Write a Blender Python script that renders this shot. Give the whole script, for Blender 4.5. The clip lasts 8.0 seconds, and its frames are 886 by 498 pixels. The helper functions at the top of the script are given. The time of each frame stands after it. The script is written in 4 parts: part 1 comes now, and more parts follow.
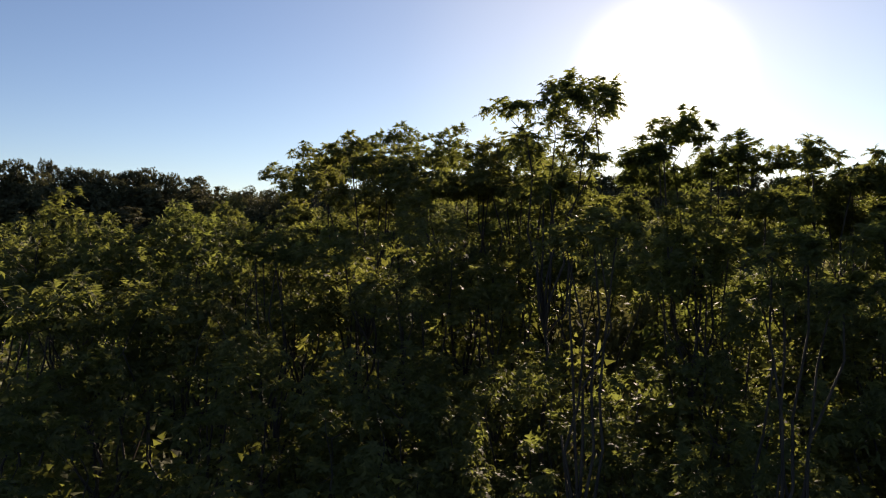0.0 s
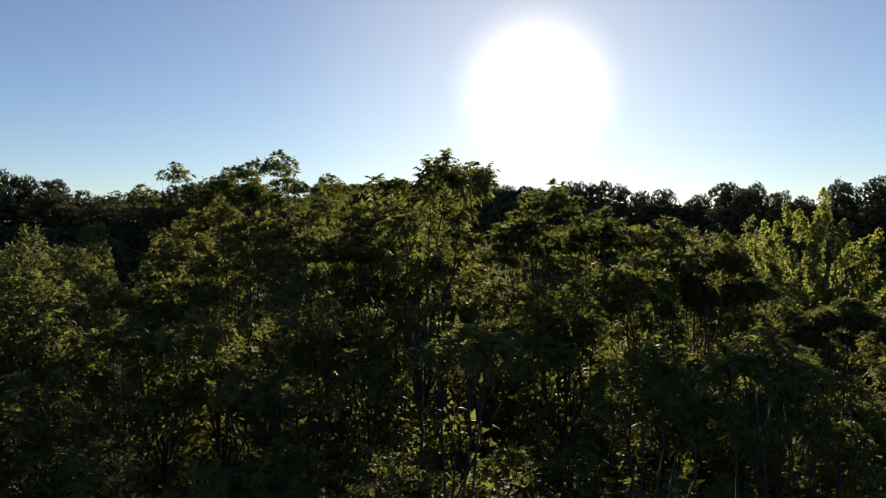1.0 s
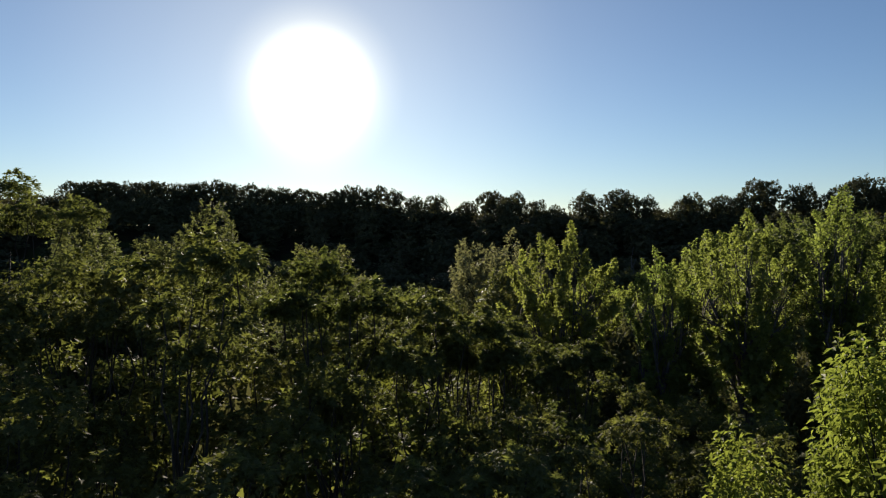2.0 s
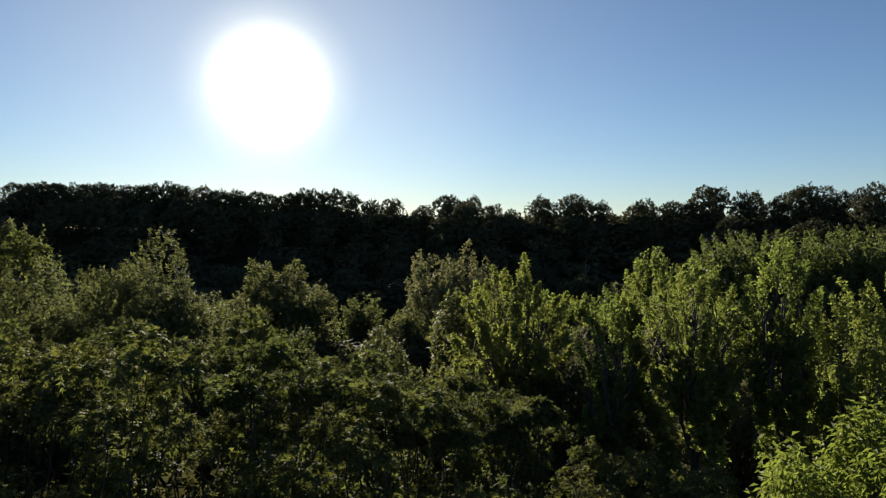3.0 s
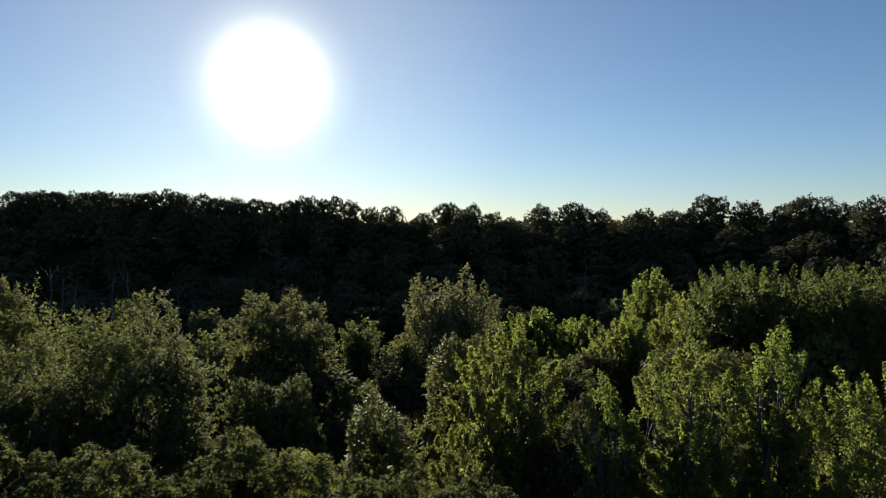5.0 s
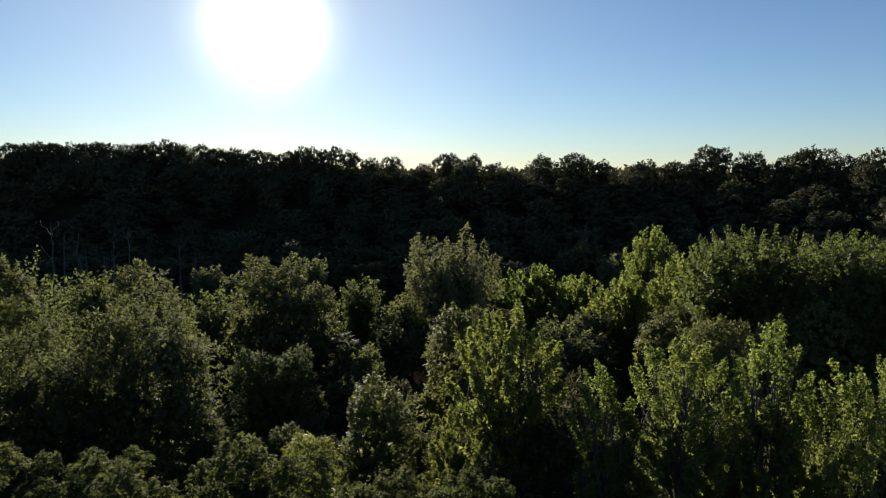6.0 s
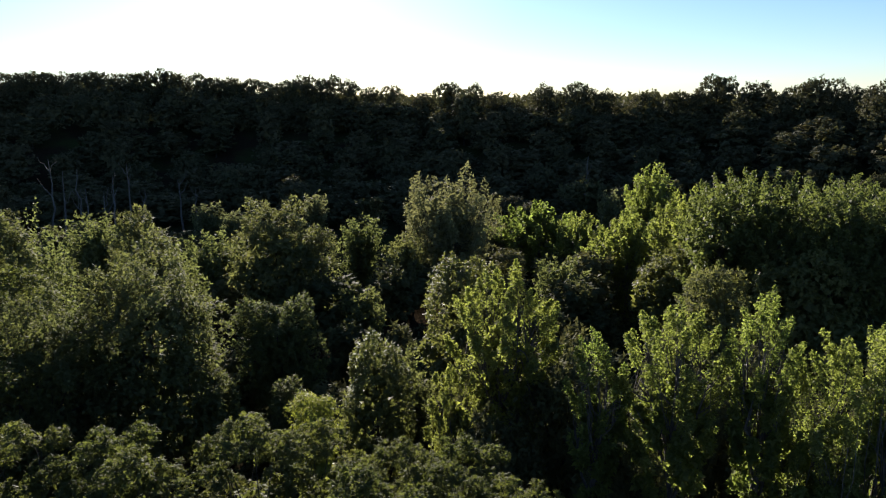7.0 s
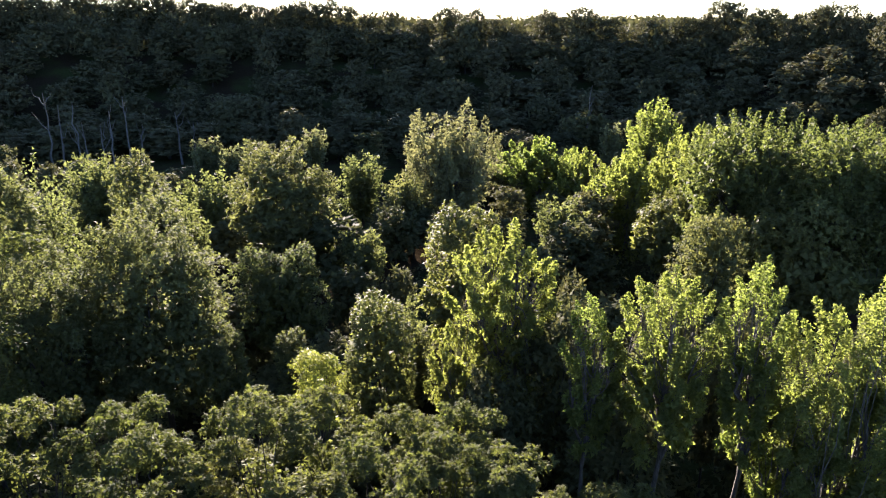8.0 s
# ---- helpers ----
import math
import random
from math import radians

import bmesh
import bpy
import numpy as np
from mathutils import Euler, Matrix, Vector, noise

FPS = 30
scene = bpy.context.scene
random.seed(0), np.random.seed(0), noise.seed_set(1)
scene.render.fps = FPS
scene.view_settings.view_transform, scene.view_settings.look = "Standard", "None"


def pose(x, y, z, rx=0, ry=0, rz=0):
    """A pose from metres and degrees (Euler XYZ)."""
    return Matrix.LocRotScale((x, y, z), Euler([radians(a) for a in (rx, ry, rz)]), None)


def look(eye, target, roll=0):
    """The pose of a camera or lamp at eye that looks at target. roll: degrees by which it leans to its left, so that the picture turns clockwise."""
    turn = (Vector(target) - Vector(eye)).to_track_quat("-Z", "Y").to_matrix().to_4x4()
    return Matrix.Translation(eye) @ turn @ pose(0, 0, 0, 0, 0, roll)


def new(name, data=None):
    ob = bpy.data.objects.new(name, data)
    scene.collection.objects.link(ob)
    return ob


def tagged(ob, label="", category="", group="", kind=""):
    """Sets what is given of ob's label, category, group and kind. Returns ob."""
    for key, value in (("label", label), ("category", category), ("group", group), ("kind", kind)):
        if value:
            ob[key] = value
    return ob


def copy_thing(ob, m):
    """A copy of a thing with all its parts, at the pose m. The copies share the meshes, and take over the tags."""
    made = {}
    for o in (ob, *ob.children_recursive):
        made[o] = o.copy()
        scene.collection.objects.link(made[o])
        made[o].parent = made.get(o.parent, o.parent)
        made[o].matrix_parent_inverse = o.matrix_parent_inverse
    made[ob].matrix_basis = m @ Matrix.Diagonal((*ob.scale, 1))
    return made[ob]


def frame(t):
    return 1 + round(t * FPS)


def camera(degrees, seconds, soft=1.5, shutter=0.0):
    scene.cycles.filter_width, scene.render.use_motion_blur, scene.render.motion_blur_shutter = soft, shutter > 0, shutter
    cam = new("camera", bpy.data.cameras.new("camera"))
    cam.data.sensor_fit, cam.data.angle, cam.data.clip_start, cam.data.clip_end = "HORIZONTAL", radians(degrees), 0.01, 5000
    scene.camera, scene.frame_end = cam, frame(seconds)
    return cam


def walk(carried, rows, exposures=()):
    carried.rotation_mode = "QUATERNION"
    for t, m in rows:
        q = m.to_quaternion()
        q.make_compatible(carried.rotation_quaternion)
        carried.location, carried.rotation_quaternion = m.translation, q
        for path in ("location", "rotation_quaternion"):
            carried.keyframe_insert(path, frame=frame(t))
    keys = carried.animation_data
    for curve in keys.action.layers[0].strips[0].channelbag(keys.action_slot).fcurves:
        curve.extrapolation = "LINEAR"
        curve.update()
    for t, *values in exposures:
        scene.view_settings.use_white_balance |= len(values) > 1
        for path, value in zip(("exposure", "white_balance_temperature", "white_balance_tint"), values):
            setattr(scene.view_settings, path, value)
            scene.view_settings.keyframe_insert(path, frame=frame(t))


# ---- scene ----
# ---------------------------------------------------------------- camera
# t, x, y, z, turn to the right, tilt up, lean (metres, degrees)
EYE_Z = 18.0
ROWS = [
    (0.0, -0.370, -0.439, -5.213, -30.854, -1.748, -0.60),
    (0.5, -0.343, -0.365, -4.683, -28.730, -1.454, -0.42),
    (1.0, -0.327, -0.306, -4.128, -21.322, -1.399, -0.22),
    (1.5, -0.293, -0.248, -3.574, -12.318, -1.382, -0.05),
    (2.0, -0.241, -0.216, -2.978, -3.470, -1.416, 0.18),
    (2.2, -0.232, -0.205, -2.734, -0.806, -1.396, 0.21),
    (3.3, -0.087, -0.142, -1.079, 0.030, -1.539, 0.29),
    (3.5, -0.065, -0.101, -0.753, 0.042, -1.526, 0.26),
    (4.0, -0.000, -0.000, -0.000, 0.001, -1.582, 0.16),
    (4.5, 0.060, 0.066, 0.678, -0.031, -1.535, 0.20),
    (4.7, 0.081, 0.089, 0.919, -0.024, -1.436, 0.22),
    (5.8, 0.170, 0.259, 2.580, -0.091, -4.904, 0.05),
    (6.0, 0.196, 0.293, 2.874, -0.102, -6.126, 0.04),
    (6.5, 0.263, 0.386, 3.603, -0.146, -9.090, -0.03),
    (7.0, 0.329, 0.484, 4.335, -0.219, -12.099, -0.09),
    (7.5, 0.381, 0.585, 5.062, -0.277, -15.123, -0.15),
    (8.0, 0.409, 0.683, 5.776, -0.328, -18.121, -0.20),
]


def drone(x, y, z, yaw, pitch, roll):
    a, b = radians(yaw), radians(pitch)
    eye = Vector((x, y, EYE_Z + z))
    return look(eye, eye + Vector((math.sin(a) * math.cos(b), math.cos(a) * math.cos(b), math.sin(b))), roll)


cam = camera(63.97, 8.0, soft=1.15)
walk(cam, [(row[0], drone(*row[1:])) for row in ROWS],
     exposures=[(0, 1.54, 7700, 26), (0.6, 1.36, 7500, 23), (1.2, 1.18, 7200, 19), (2.2, 1.03, 6800, 16), (4.7, 0.95, 6600, 15), (5.8, 0.95, 6450, 15), (6.5, 1.26, 6450, 16), (7, 1.65, 6450, 17), (7.5, 2.25, 6500, 20), (8, 3.05, 6600, 24)])

# ---------------------------------------------------------------- sky and sun
SUN_AZ, SUN_EL = radians(-13.8), radians(11.2)
SUN_DIR = Vector((math.sin(SUN_AZ) * math.cos(SUN_EL), math.cos(SUN_AZ) * math.cos(SUN_EL), math.sin(SUN_EL)))


def build_world():
    w = bpy.data.worlds.new("sky")
    scene.world = w
    w.use_nodes = True
    nt = w.node_tree
    nt.nodes.clear()
    sky = nt.nodes.new("ShaderNodeTexSky")
    sky.sky_type = "NISHITA"
    sky.sun_disc = False
    sky.sun_elevation, sky.sun_rotation = SUN_EL, SUN_AZ
    sky.air_density, sky.dust_density, sky.ozone_density = 1.0, 0.08, 3.4
    sky.altitude = 1400
    bg = nt.nodes.new("ShaderNodeBackground")
    bg.inputs["Strength"].default_value = SKY_STRENGTH
    nt.links.new(sky.outputs[0], bg.inputs["Color"])
    # the sun's bright aureole in the hazy air
    co = nt.nodes.new("ShaderNodeTexCoord")
    dot = nt.nodes.new("ShaderNodeVectorMath")
    dot.operation = "DOT_PRODUCT"
    dot.inputs[1].default_value = SUN_DIR
    nt.links.new(co.outputs["Generated"], dot.inputs[0])
    arc = nt.nodes.new("ShaderNodeMath")
    arc.operation = "ARCCOSINE"
    arc.use_clamp = False
    nt.links.new(dot.outputs["Value"], arc.inputs[0])
    ramp = nt.nodes.new("ShaderNodeValToRGB")
    ramp.color_ramp.interpolation = "B_SPLINE"
    el = ramp.color_ramp.elements
    el[0].position, el[0].color = 0.0, (1, 1, 1, 1)
    el[1].position, el[1].color = 1.0, (0, 0, 0, 1)
    for p, v in AUREOLE:
        e = el.new(p)
        e.color = (v, v * 0.94, v * 0.6, 1)
    nt.links.new(arc.outputs[0], ramp.inputs[0])
    glow = nt.nodes.new("ShaderNodeBackground")
    glow.inputs["Strength"].default_value = AUREOLE_STRENGTH
    nt.links.new(ramp.outputs[0], glow.inputs["Color"])
    add = nt.nodes.new("ShaderNodeAddShader")
    nt.links.new(bg.outputs[0], add.inputs[0])
    nt.links.new(glow.outputs[0], add.inputs[1])
    out = nt.nodes.new("ShaderNodeOutputWorld")
    nt.links.new(add.outputs[0], out.inputs[0])


SKY_STRENGTH, AUREOLE_STRENGTH = 0.052, 0.57
AUREOLE = [(0.045, 1.0), (0.068, 0.8), (0.09, 0.4), (0.125, 0.22), (0.2, 0.19), (0.35, 0.066), (0.6, 0.013), (0.9, 0.003)]
build_world()
sun_data = bpy.data.lights.new("sun", "SUN")
sun_data.energy, sun_data.angle, sun_data.color = 5.0, radians(0.53), (1.0, 0.93, 0.8)
sun = new("sun", sun_data)
sun.matrix_world = look((0, 0, 60), Vector((0, 0, 60)) - SUN_DIR)


# ---------------------------------------------------------------- materials
def node_material(name):
    m = bpy.data.materials.new(name)
    m.use_nodes = True
    m.node_tree.nodes.clear()
    return m, m.node_tree.nodes, m.node_tree.links


def leaf_material(name, dark, light, through_col, translucent=0.5, rough=0.55, spec=0.22):
    """A leaf: green, a little glossy, and letting light through from behind. Varies from leaf to leaf and from tree to tree."""
    m, n, l = node_material(name)
    geo = n.new("ShaderNodeNewGeometry")
    info = n.new("ShaderNodeObjectInfo")
    tc = n.new("ShaderNodeTexCoord")
    noise_t = n.new("ShaderNodeTexNoise")
    noise_t.inputs["Scale"].default_value = 0.55
    noise_t.inputs["Detail"].default_value = 3
    l.new(tc.outputs["Object"], noise_t.inputs["Vector"])
    mixv = n.new("ShaderNodeMath")
    mixv.operation = "MULTIPLY_ADD"
    l.new(geo.outputs["Random Per Island"], mixv.inputs[0])
    mixv.inputs[1].default_value = 0.6
    l.new(noise_t.outputs["Fac"], mixv.inputs[2])
    sub = n.new("ShaderNodeMath")
    sub.operation = "SUBTRACT"
    sub.use_clamp = True
    l.new(mixv.outputs[0], sub.inputs[0])
    sub.inputs[1].default_value = 0.3
    col = n.new("ShaderNodeMix")
    col.data_type = "RGBA"
    l.new(sub.outputs[0], col.inputs["Factor"])
    col.inputs[6].default_value = (*dark, 1)
    col.inputs[7].default_value = (*light, 1)
    hsv = n.new("ShaderNodeHueSaturation")
    val = n.new("ShaderNodeMapRange")
    l.new(info.outputs["Random"], val.inputs["Value"])
    val.inputs["To Min"].default_value, val.inputs["To Max"].default_value = 0.8, 1.2
    hue = n.new("ShaderNodeMapRange")
    l.new(info.outputs["Random"], hue.inputs["Value"])
    hue.inputs["To Min"].default_value, hue.inputs["To Max"].default_value = 0.515, 0.488
    l.new(hue.outputs[0], hsv.inputs["Hue"])
    l.new(val.outputs[0], hsv.inputs["Value"])
    l.new(col.outputs[2], hsv.inputs["Color"])
    p = n.new("ShaderNodeBsdfPrincipled")
    p.inputs["Roughness"].default_value = rough
    p.inputs["Specular IOR Level"].default_value = spec
    l.new(hsv.outputs[0], p.inputs["Base Color"])
    tr = n.new("ShaderNodeBsdfTranslucent")
    hsv2 = n.new("ShaderNodeHueSaturation")
    hsv2.inputs["Color"].default_value = (*through_col, 1)
    l.new(hue.outputs[0], hsv2.inputs["Hue"])
    tv = n.new("ShaderNodeMapRange")
    l.new(sub.outputs[0], tv.inputs["Value"])
    tv.inputs["To Min"].default_value, tv.inputs["To Max"].default_value = 0.65, 1.2
    l.new(tv.outputs[0], hsv2.inputs["Value"])
    l.new(hsv2.outputs[0], tr.inputs["Color"])
    mx = n.new("ShaderNodeMixShader")
    mx.inputs[0].default_value = translucent
    l.new(p.outputs[0], mx.inputs[1])
    l.new(tr.outputs[0], mx.inputs[2])
    out = n.new("ShaderNodeOutputMaterial")
    l.new(mx.outputs[0], out.inputs[0])
    return m


def bark_material(name, a, b, scale=9.0):
    m, n, l = node_material(name)
    tc = n.new("ShaderNodeTexCoord")
    mp = n.new("ShaderNodeMapping")
    mp.inputs["Scale"].default_value = (scale, scale, scale * 0.18)
    l.new(tc.outputs["Object"], mp.inputs["Vector"])
    t1 = n.new("ShaderNodeTexNoise")
    t1.inputs["Scale"].default_value, t1.inputs["Detail"].default_value = 2.0, 6
    l.new(mp.outputs[0], t1.inputs["Vector"])
    t2 = n.new("ShaderNodeTexNoise")
    t2.inputs["Scale"].default_value = 0.8
    l.new(tc.outputs["Object"], t2.inputs["Vector"])
    r = n.new("ShaderNodeValToRGB")
    r.color_ramp.elements[0].position, r.color_ramp.elements[0].color = 0.35, (*a, 1)
    r.color_ramp.elements[1].position, r.color_ramp.elements[1].color = 0.68, (*b, 1)
    l.new(t1.outputs["Fac"], r.inputs[0])
    mul = n.new("ShaderNodeMix")
    mul.data_type, mul.blend_type = "RGBA", "MULTIPLY"
    mul.inputs["Factor"].default_value = 0.5
    l.new(r.outputs[0], mul.inputs[6])
    l.new(t2.outputs["Fac"], mul.inputs[7])
    p = n.new("ShaderNodeBsdfPrincipled")
    p.inputs["Roughness"].default_value = 0.9
    l.new(mul.outputs[2], p.inputs["Base Color"])
    bump = n.new("ShaderNodeBump")
    bump.inputs["Strength"].default_value, bump.inputs["Distance"].default_value = 0.6, 0.03
    l.new(t1.outputs["Fac"], bump.inputs["Height"])
    l.new(bump.outputs[0], p.inputs["Normal"])
    out = n.new("ShaderNodeOutputMaterial")
    l.new(p.outputs[0], out.inputs[0])
    return m


def ground_material():
    m, n, l = node_material("forest_floor")
    tc = n.new("ShaderNodeTexCoord")
    t1 = n.new("ShaderNodeTexNoise")
    t1.inputs["Scale"].default_value, t1.inputs["Detail"].default_value = 0.12, 5
    t2 = n.new("ShaderNodeTexNoise")
    t2.inputs["Scale"].default_value, t2.inputs["Detail"].default_value = 4.0, 8
    l.new(tc.outputs["Object"], t1.inputs["Vector"])
    l.new(tc.outputs["Object"], t2.inputs["Vector"])
    r1 = n.new("ShaderNodeValToRGB")
    r1.color_ramp.elements[0].color, r1.color_ramp.elements[1].color = (0.045, 0.034, 0.022, 1), (0.05, 0.065, 0.024, 1)
    r1.color_ramp.elements[0].position, r1.color_ramp.elements[1].position = 0.4, 0.62
    l.new(t1.outputs["Fac"], r1.inputs[0])
    mul = n.new("ShaderNodeMix")
    mul.data_type, mul.blend_type = "RGBA", "MULTIPLY"
    mul.inputs["Factor"].default_value = 0.8
    l.new(r1.outputs[0], mul.inputs[6])
    l.new(t2.outputs["Fac"], mul.inputs[7])
    p = n.new("ShaderNodeBsdfPrincipled")
    p.inputs["Roughness"].default_value = 1.0
    p.inputs["Specular IOR Level"].default_value = 0.0
    l.new(mul.outputs[2], p.inputs["Base Color"])
    bump = n.new("ShaderNodeBump")
    bump.inputs["Strength"].default_value, bump.inputs["Distance"].default_value = 0.8, 0.1
    l.new(t2.outputs["Fac"], bump.inputs["Height"])
    l.new(bump.outputs[0], p.inputs["Normal"])
    out = n.new("ShaderNodeOutputMaterial")
    l.new(p.outputs[0], out.inputs[0])
    return m


LEAF_MAPLE = leaf_material("leaf_yellow_green", (0.078, 0.087, 0.034), (0.134, 0.145, 0.053), (0.295, 0.35, 0.066), 0.48, 0.68, 0.06)
LEAF_WALNUT = leaf_material("leaf_mid_green", (0.048, 0.054, 0.024), (0.092, 0.101, 0.039), (0.225, 0.252, 0.05), 0.33, 0.7, 0.06)
LEAF_ROUND = leaf_material("leaf_green", (0.057, 0.066, 0.034), (0.104, 0.117, 0.054), (0.215, 0.24, 0.068), 0.36, 0.75, 0.05)
LEAF_OAK = leaf_material("leaf_dark_green", (0.055, 0.057, 0.034), (0.104, 0.103, 0.055), (0.108, 0.107, 0.04), 0.2, 0.8, 0.04)
LEAF_LIME = leaf_material("leaf_lime", (0.103, 0.124, 0.028), (0.168, 0.196, 0.046), (0.29, 0.345, 0.052), 0.4, 0.6, 0.12)
LEAF_PALE = leaf_material("leaf_grey_green", (0.095, 0.102, 0.054), (0.155, 0.162, 0.084), (0.226, 0.236, 0.088), 0.38, 0.75, 0.05)
# deep green, dimmed so that broad maple and vine crowns read as shaded
LEAF_DIMMED = leaf_material("leaf_dimmed_deep_green", (0.06, 0.067, 0.029), (0.112, 0.122, 0.048), (0.22, 0.248, 0.055), 0.33, 0.65, 0.1)
# understory leaves pass little light: their shade is put into the material
LEAF_SHADED = leaf_material("leaf_dimmed_for_shade", (0.054, 0.058, 0.031), (0.102, 0.106, 0.05), (0.156, 0.161, 0.053), 0.22, 0.8, 0.03)
BARK = bark_material("bark_grey_brown", (0.016, 0.013, 0.01), (0.06, 0.049, 0.038))
BARK_LIGHT = bark_material("bark_light_grey", (0.05, 0.044, 0.038), (0.15, 0.135, 0.118))
BARK_PALE = bark_material("bark_pale_dead", (0.09, 0.083, 0.075), (0.21, 0.197, 0.18))
GROUND = ground_material()


# ---------------------------------------------------------------- ground
RIDGE = [(-120, 180), (-75, 205), (-61, 222), (-30, 228), (-21, 228), (-8, 212), (0, 195), (12, 190), (20, 176), (27, 160), (31, 143), (45, 130), (75, 130)]
HILL_H = [(-120, 15), (-61, 17.5), (-25, 16), (-10, 14), (0, 12), (20, 12.5), (31, 11.5), (75, 11)]


def lerp_table(table, a):
    return np.interp(a, [p[0] for p in table], [p[1] for p in table])


def ground_z(x, y):
    """The lie of the land: a flat valley bottom, and a wooded hill all round the far side."""
    x, y = np.asarray(x, float), np.asarray(y, float)
    a = np.degrees(np.arctan2(x, y))
    d = np.hypot(x, y)
    rr, hh = lerp_table(RIDGE, a), lerp_table(HILL_H, a)
    k = np.clip((d / rr - 0.7) / 0.27, 0, 1)
    k = k * k * (3 - 2 * k)
    roll = 0.5 * np.sin(x * 0.045 + 1) * np.cos(y * 0.038) + 0.25 * np.sin(x * 0.13 + y * 0.11)
    far = np.clip((d - 260) / 2500, 0, 1)
    return hh * k * (1 - far) + roll * np.clip(d / 20, 0.3, 1) * (1 - far)


def mesh_from(name, verts, faces_flat, loop_total, material, smooth=True):
    """A mesh from plain arrays of points and of corners, all faces with the same number of corners."""
    me = bpy.data.meshes.new(name)
    nv, nf = len(verts), len(faces_flat) // loop_total
    me.vertices.add(nv)
    me.vertices.foreach_set("co", np.asarray(verts, np.float32).ravel())
    me.loops.add(nf * loop_total)
    me.loops.foreach_set("vertex_index", np.asarray(faces_flat, np.int32))
    me.polygons.add(nf)
    me.polygons.foreach_set("loop_start", np.arange(nf, dtype=np.int32) * loop_total)
    me.polygons.foreach_set("use_smooth", np.full(nf, smooth))
    me.materials.append(material)
    me.update(calc_edges=True)
    return me


def build_ground():
    """One sheet in rings: fine nearby, coarse towards the horizon."""
    rings = np.concatenate([np.linspace(2, 60, 30), np.linspace(64, 300, 60), np.geomspace(320, 4800, 22)])
    n = 160
    ang = np.linspace(0, 2 * math.pi, n, endpoint=False)
    x = np.concatenate([[0.0], (rings[:, None] * np.sin(ang)).ravel()])
    y = np.concatenate([[0.0], (rings[:, None] * np.cos(ang)).ravel()])
    verts = np.stack([x, y, ground_z(x, y)], -1)
    i = np.arange(n)
    j = (i + 1) % n
    tri = np.stack([0 * i, 1 + j, 1 + i], -1)
    k = np.arange(len(rings) - 1)[:, None] * n + 1
    a, b = k + i, k + j
    t1 = np.stack([a, b, b + n], -1).reshape(-1, 3)
    t2 = np.stack([a, b + n, a + n], -1).reshape(-1, 3)
    me = mesh_from("ground", verts, np.concatenate([tri, t1, t2]).ravel(), 3, GROUND)
    tagged(new("ground", me), "dark forest floor of earth and leaf litter rising to a hill", "ground", kind="structure")


build_ground()


# ---------------------------------------------------------------- trees
def unit(v):
    return v / np.maximum(np.linalg.norm(v, axis=-1, keepdims=True), 1e-9)


def leaf_quads(base, along, normal, length, width, droop=0.25):
    """Kite-shaped leaves, folded along the middle: base point, direction, face normal, length and width of each."""
    side = unit(np.cross(along, normal))
    nrm = np.cross(side, along)
    L, w = length[:, None], width[:, None]
    mid = base + along * L * 0.42
    v0 = base
    v1 = mid + side * w * 0.5 + nrm * w * 0.16
    v2 = base + along * L - nrm * L * droop
    v3 = mid - side * w * 0.5 + nrm * w * 0.16
    return np.stack([v0, v1, v2, v3], 1).reshape(-1, 3)


def leaf_tris(base, along, normal, length, width, droop=0.25):
    """Small pointed leaves, one triangle each: for crowns too far off to show a leaf's fold."""
    side = unit(np.cross(along, normal))
    L, w = length[:, None], width[:, None]
    return np.stack([base + side * w * 0.5, base - side * w * 0.5, base + along * L - np.cross(side, along) * L * droop], 1).reshape(-1, 3)


def tube(points, radii, sides=5):
    """A tapered round branch along a line of points: points and quads."""
    pts = np.asarray(points, float)
    n = len(pts)
    tan = unit(np.gradient(pts, axis=0))
    ref = np.where(np.abs(tan[:, 2:3]) > 0.9, [[1.0, 0, 0]], [[0, 0, 1.0]])
    u = unit(np.cross(tan, ref))
    v = np.cross(tan, u)
    ang = np.linspace(0, 2 * math.pi, sides, endpoint=False)
    ring = (u[:, None] * np.cos(ang)[None, :, None] + v[:, None] * np.sin(ang)[None, :, None]) * np.asarray(radii)[:, None, None]
    verts = (pts[:, None] + ring).reshape(-1, 3)
    i = np.arange(sides)
    j = (i + 1) % sides
    k = np.arange(n - 1)[:, None] * sides
    return verts, np.stack([k + i, k + j, k + j + sides, k + i + sides], -1).reshape(-1, 4)


def bend(a, b, sag, rng, n=5, wobble=0.05):
    """A branch's line from a to b, bowed upwards (sag > 0: hangs first, then climbs) with small kinks."""
    t = np.linspace(0, 1, n)[:, None]
    d = np.linalg.norm(b - a)
    line = a + (b - a) * t
    line[:, 2] -= sag * d * np.sin(t[:, 0] * math.pi)
    line[1:-1] += rng.normal(0, wobble * d, (n - 2, 3))
    return line


class Branches:
    def __init__(self):
        self.v, self.f, self.n = [], [], 0

    def add(self, points, radii, sides=5):
        v, f = tube(points, radii, sides)
        self.v.append(v)
        self.f.append(f + self.n)
        self.n += len(v)

    def mesh(self, name, material):
        return mesh_from(name, np.concatenate(self.v), np.concatenate(self.f).ravel(), 4, material)


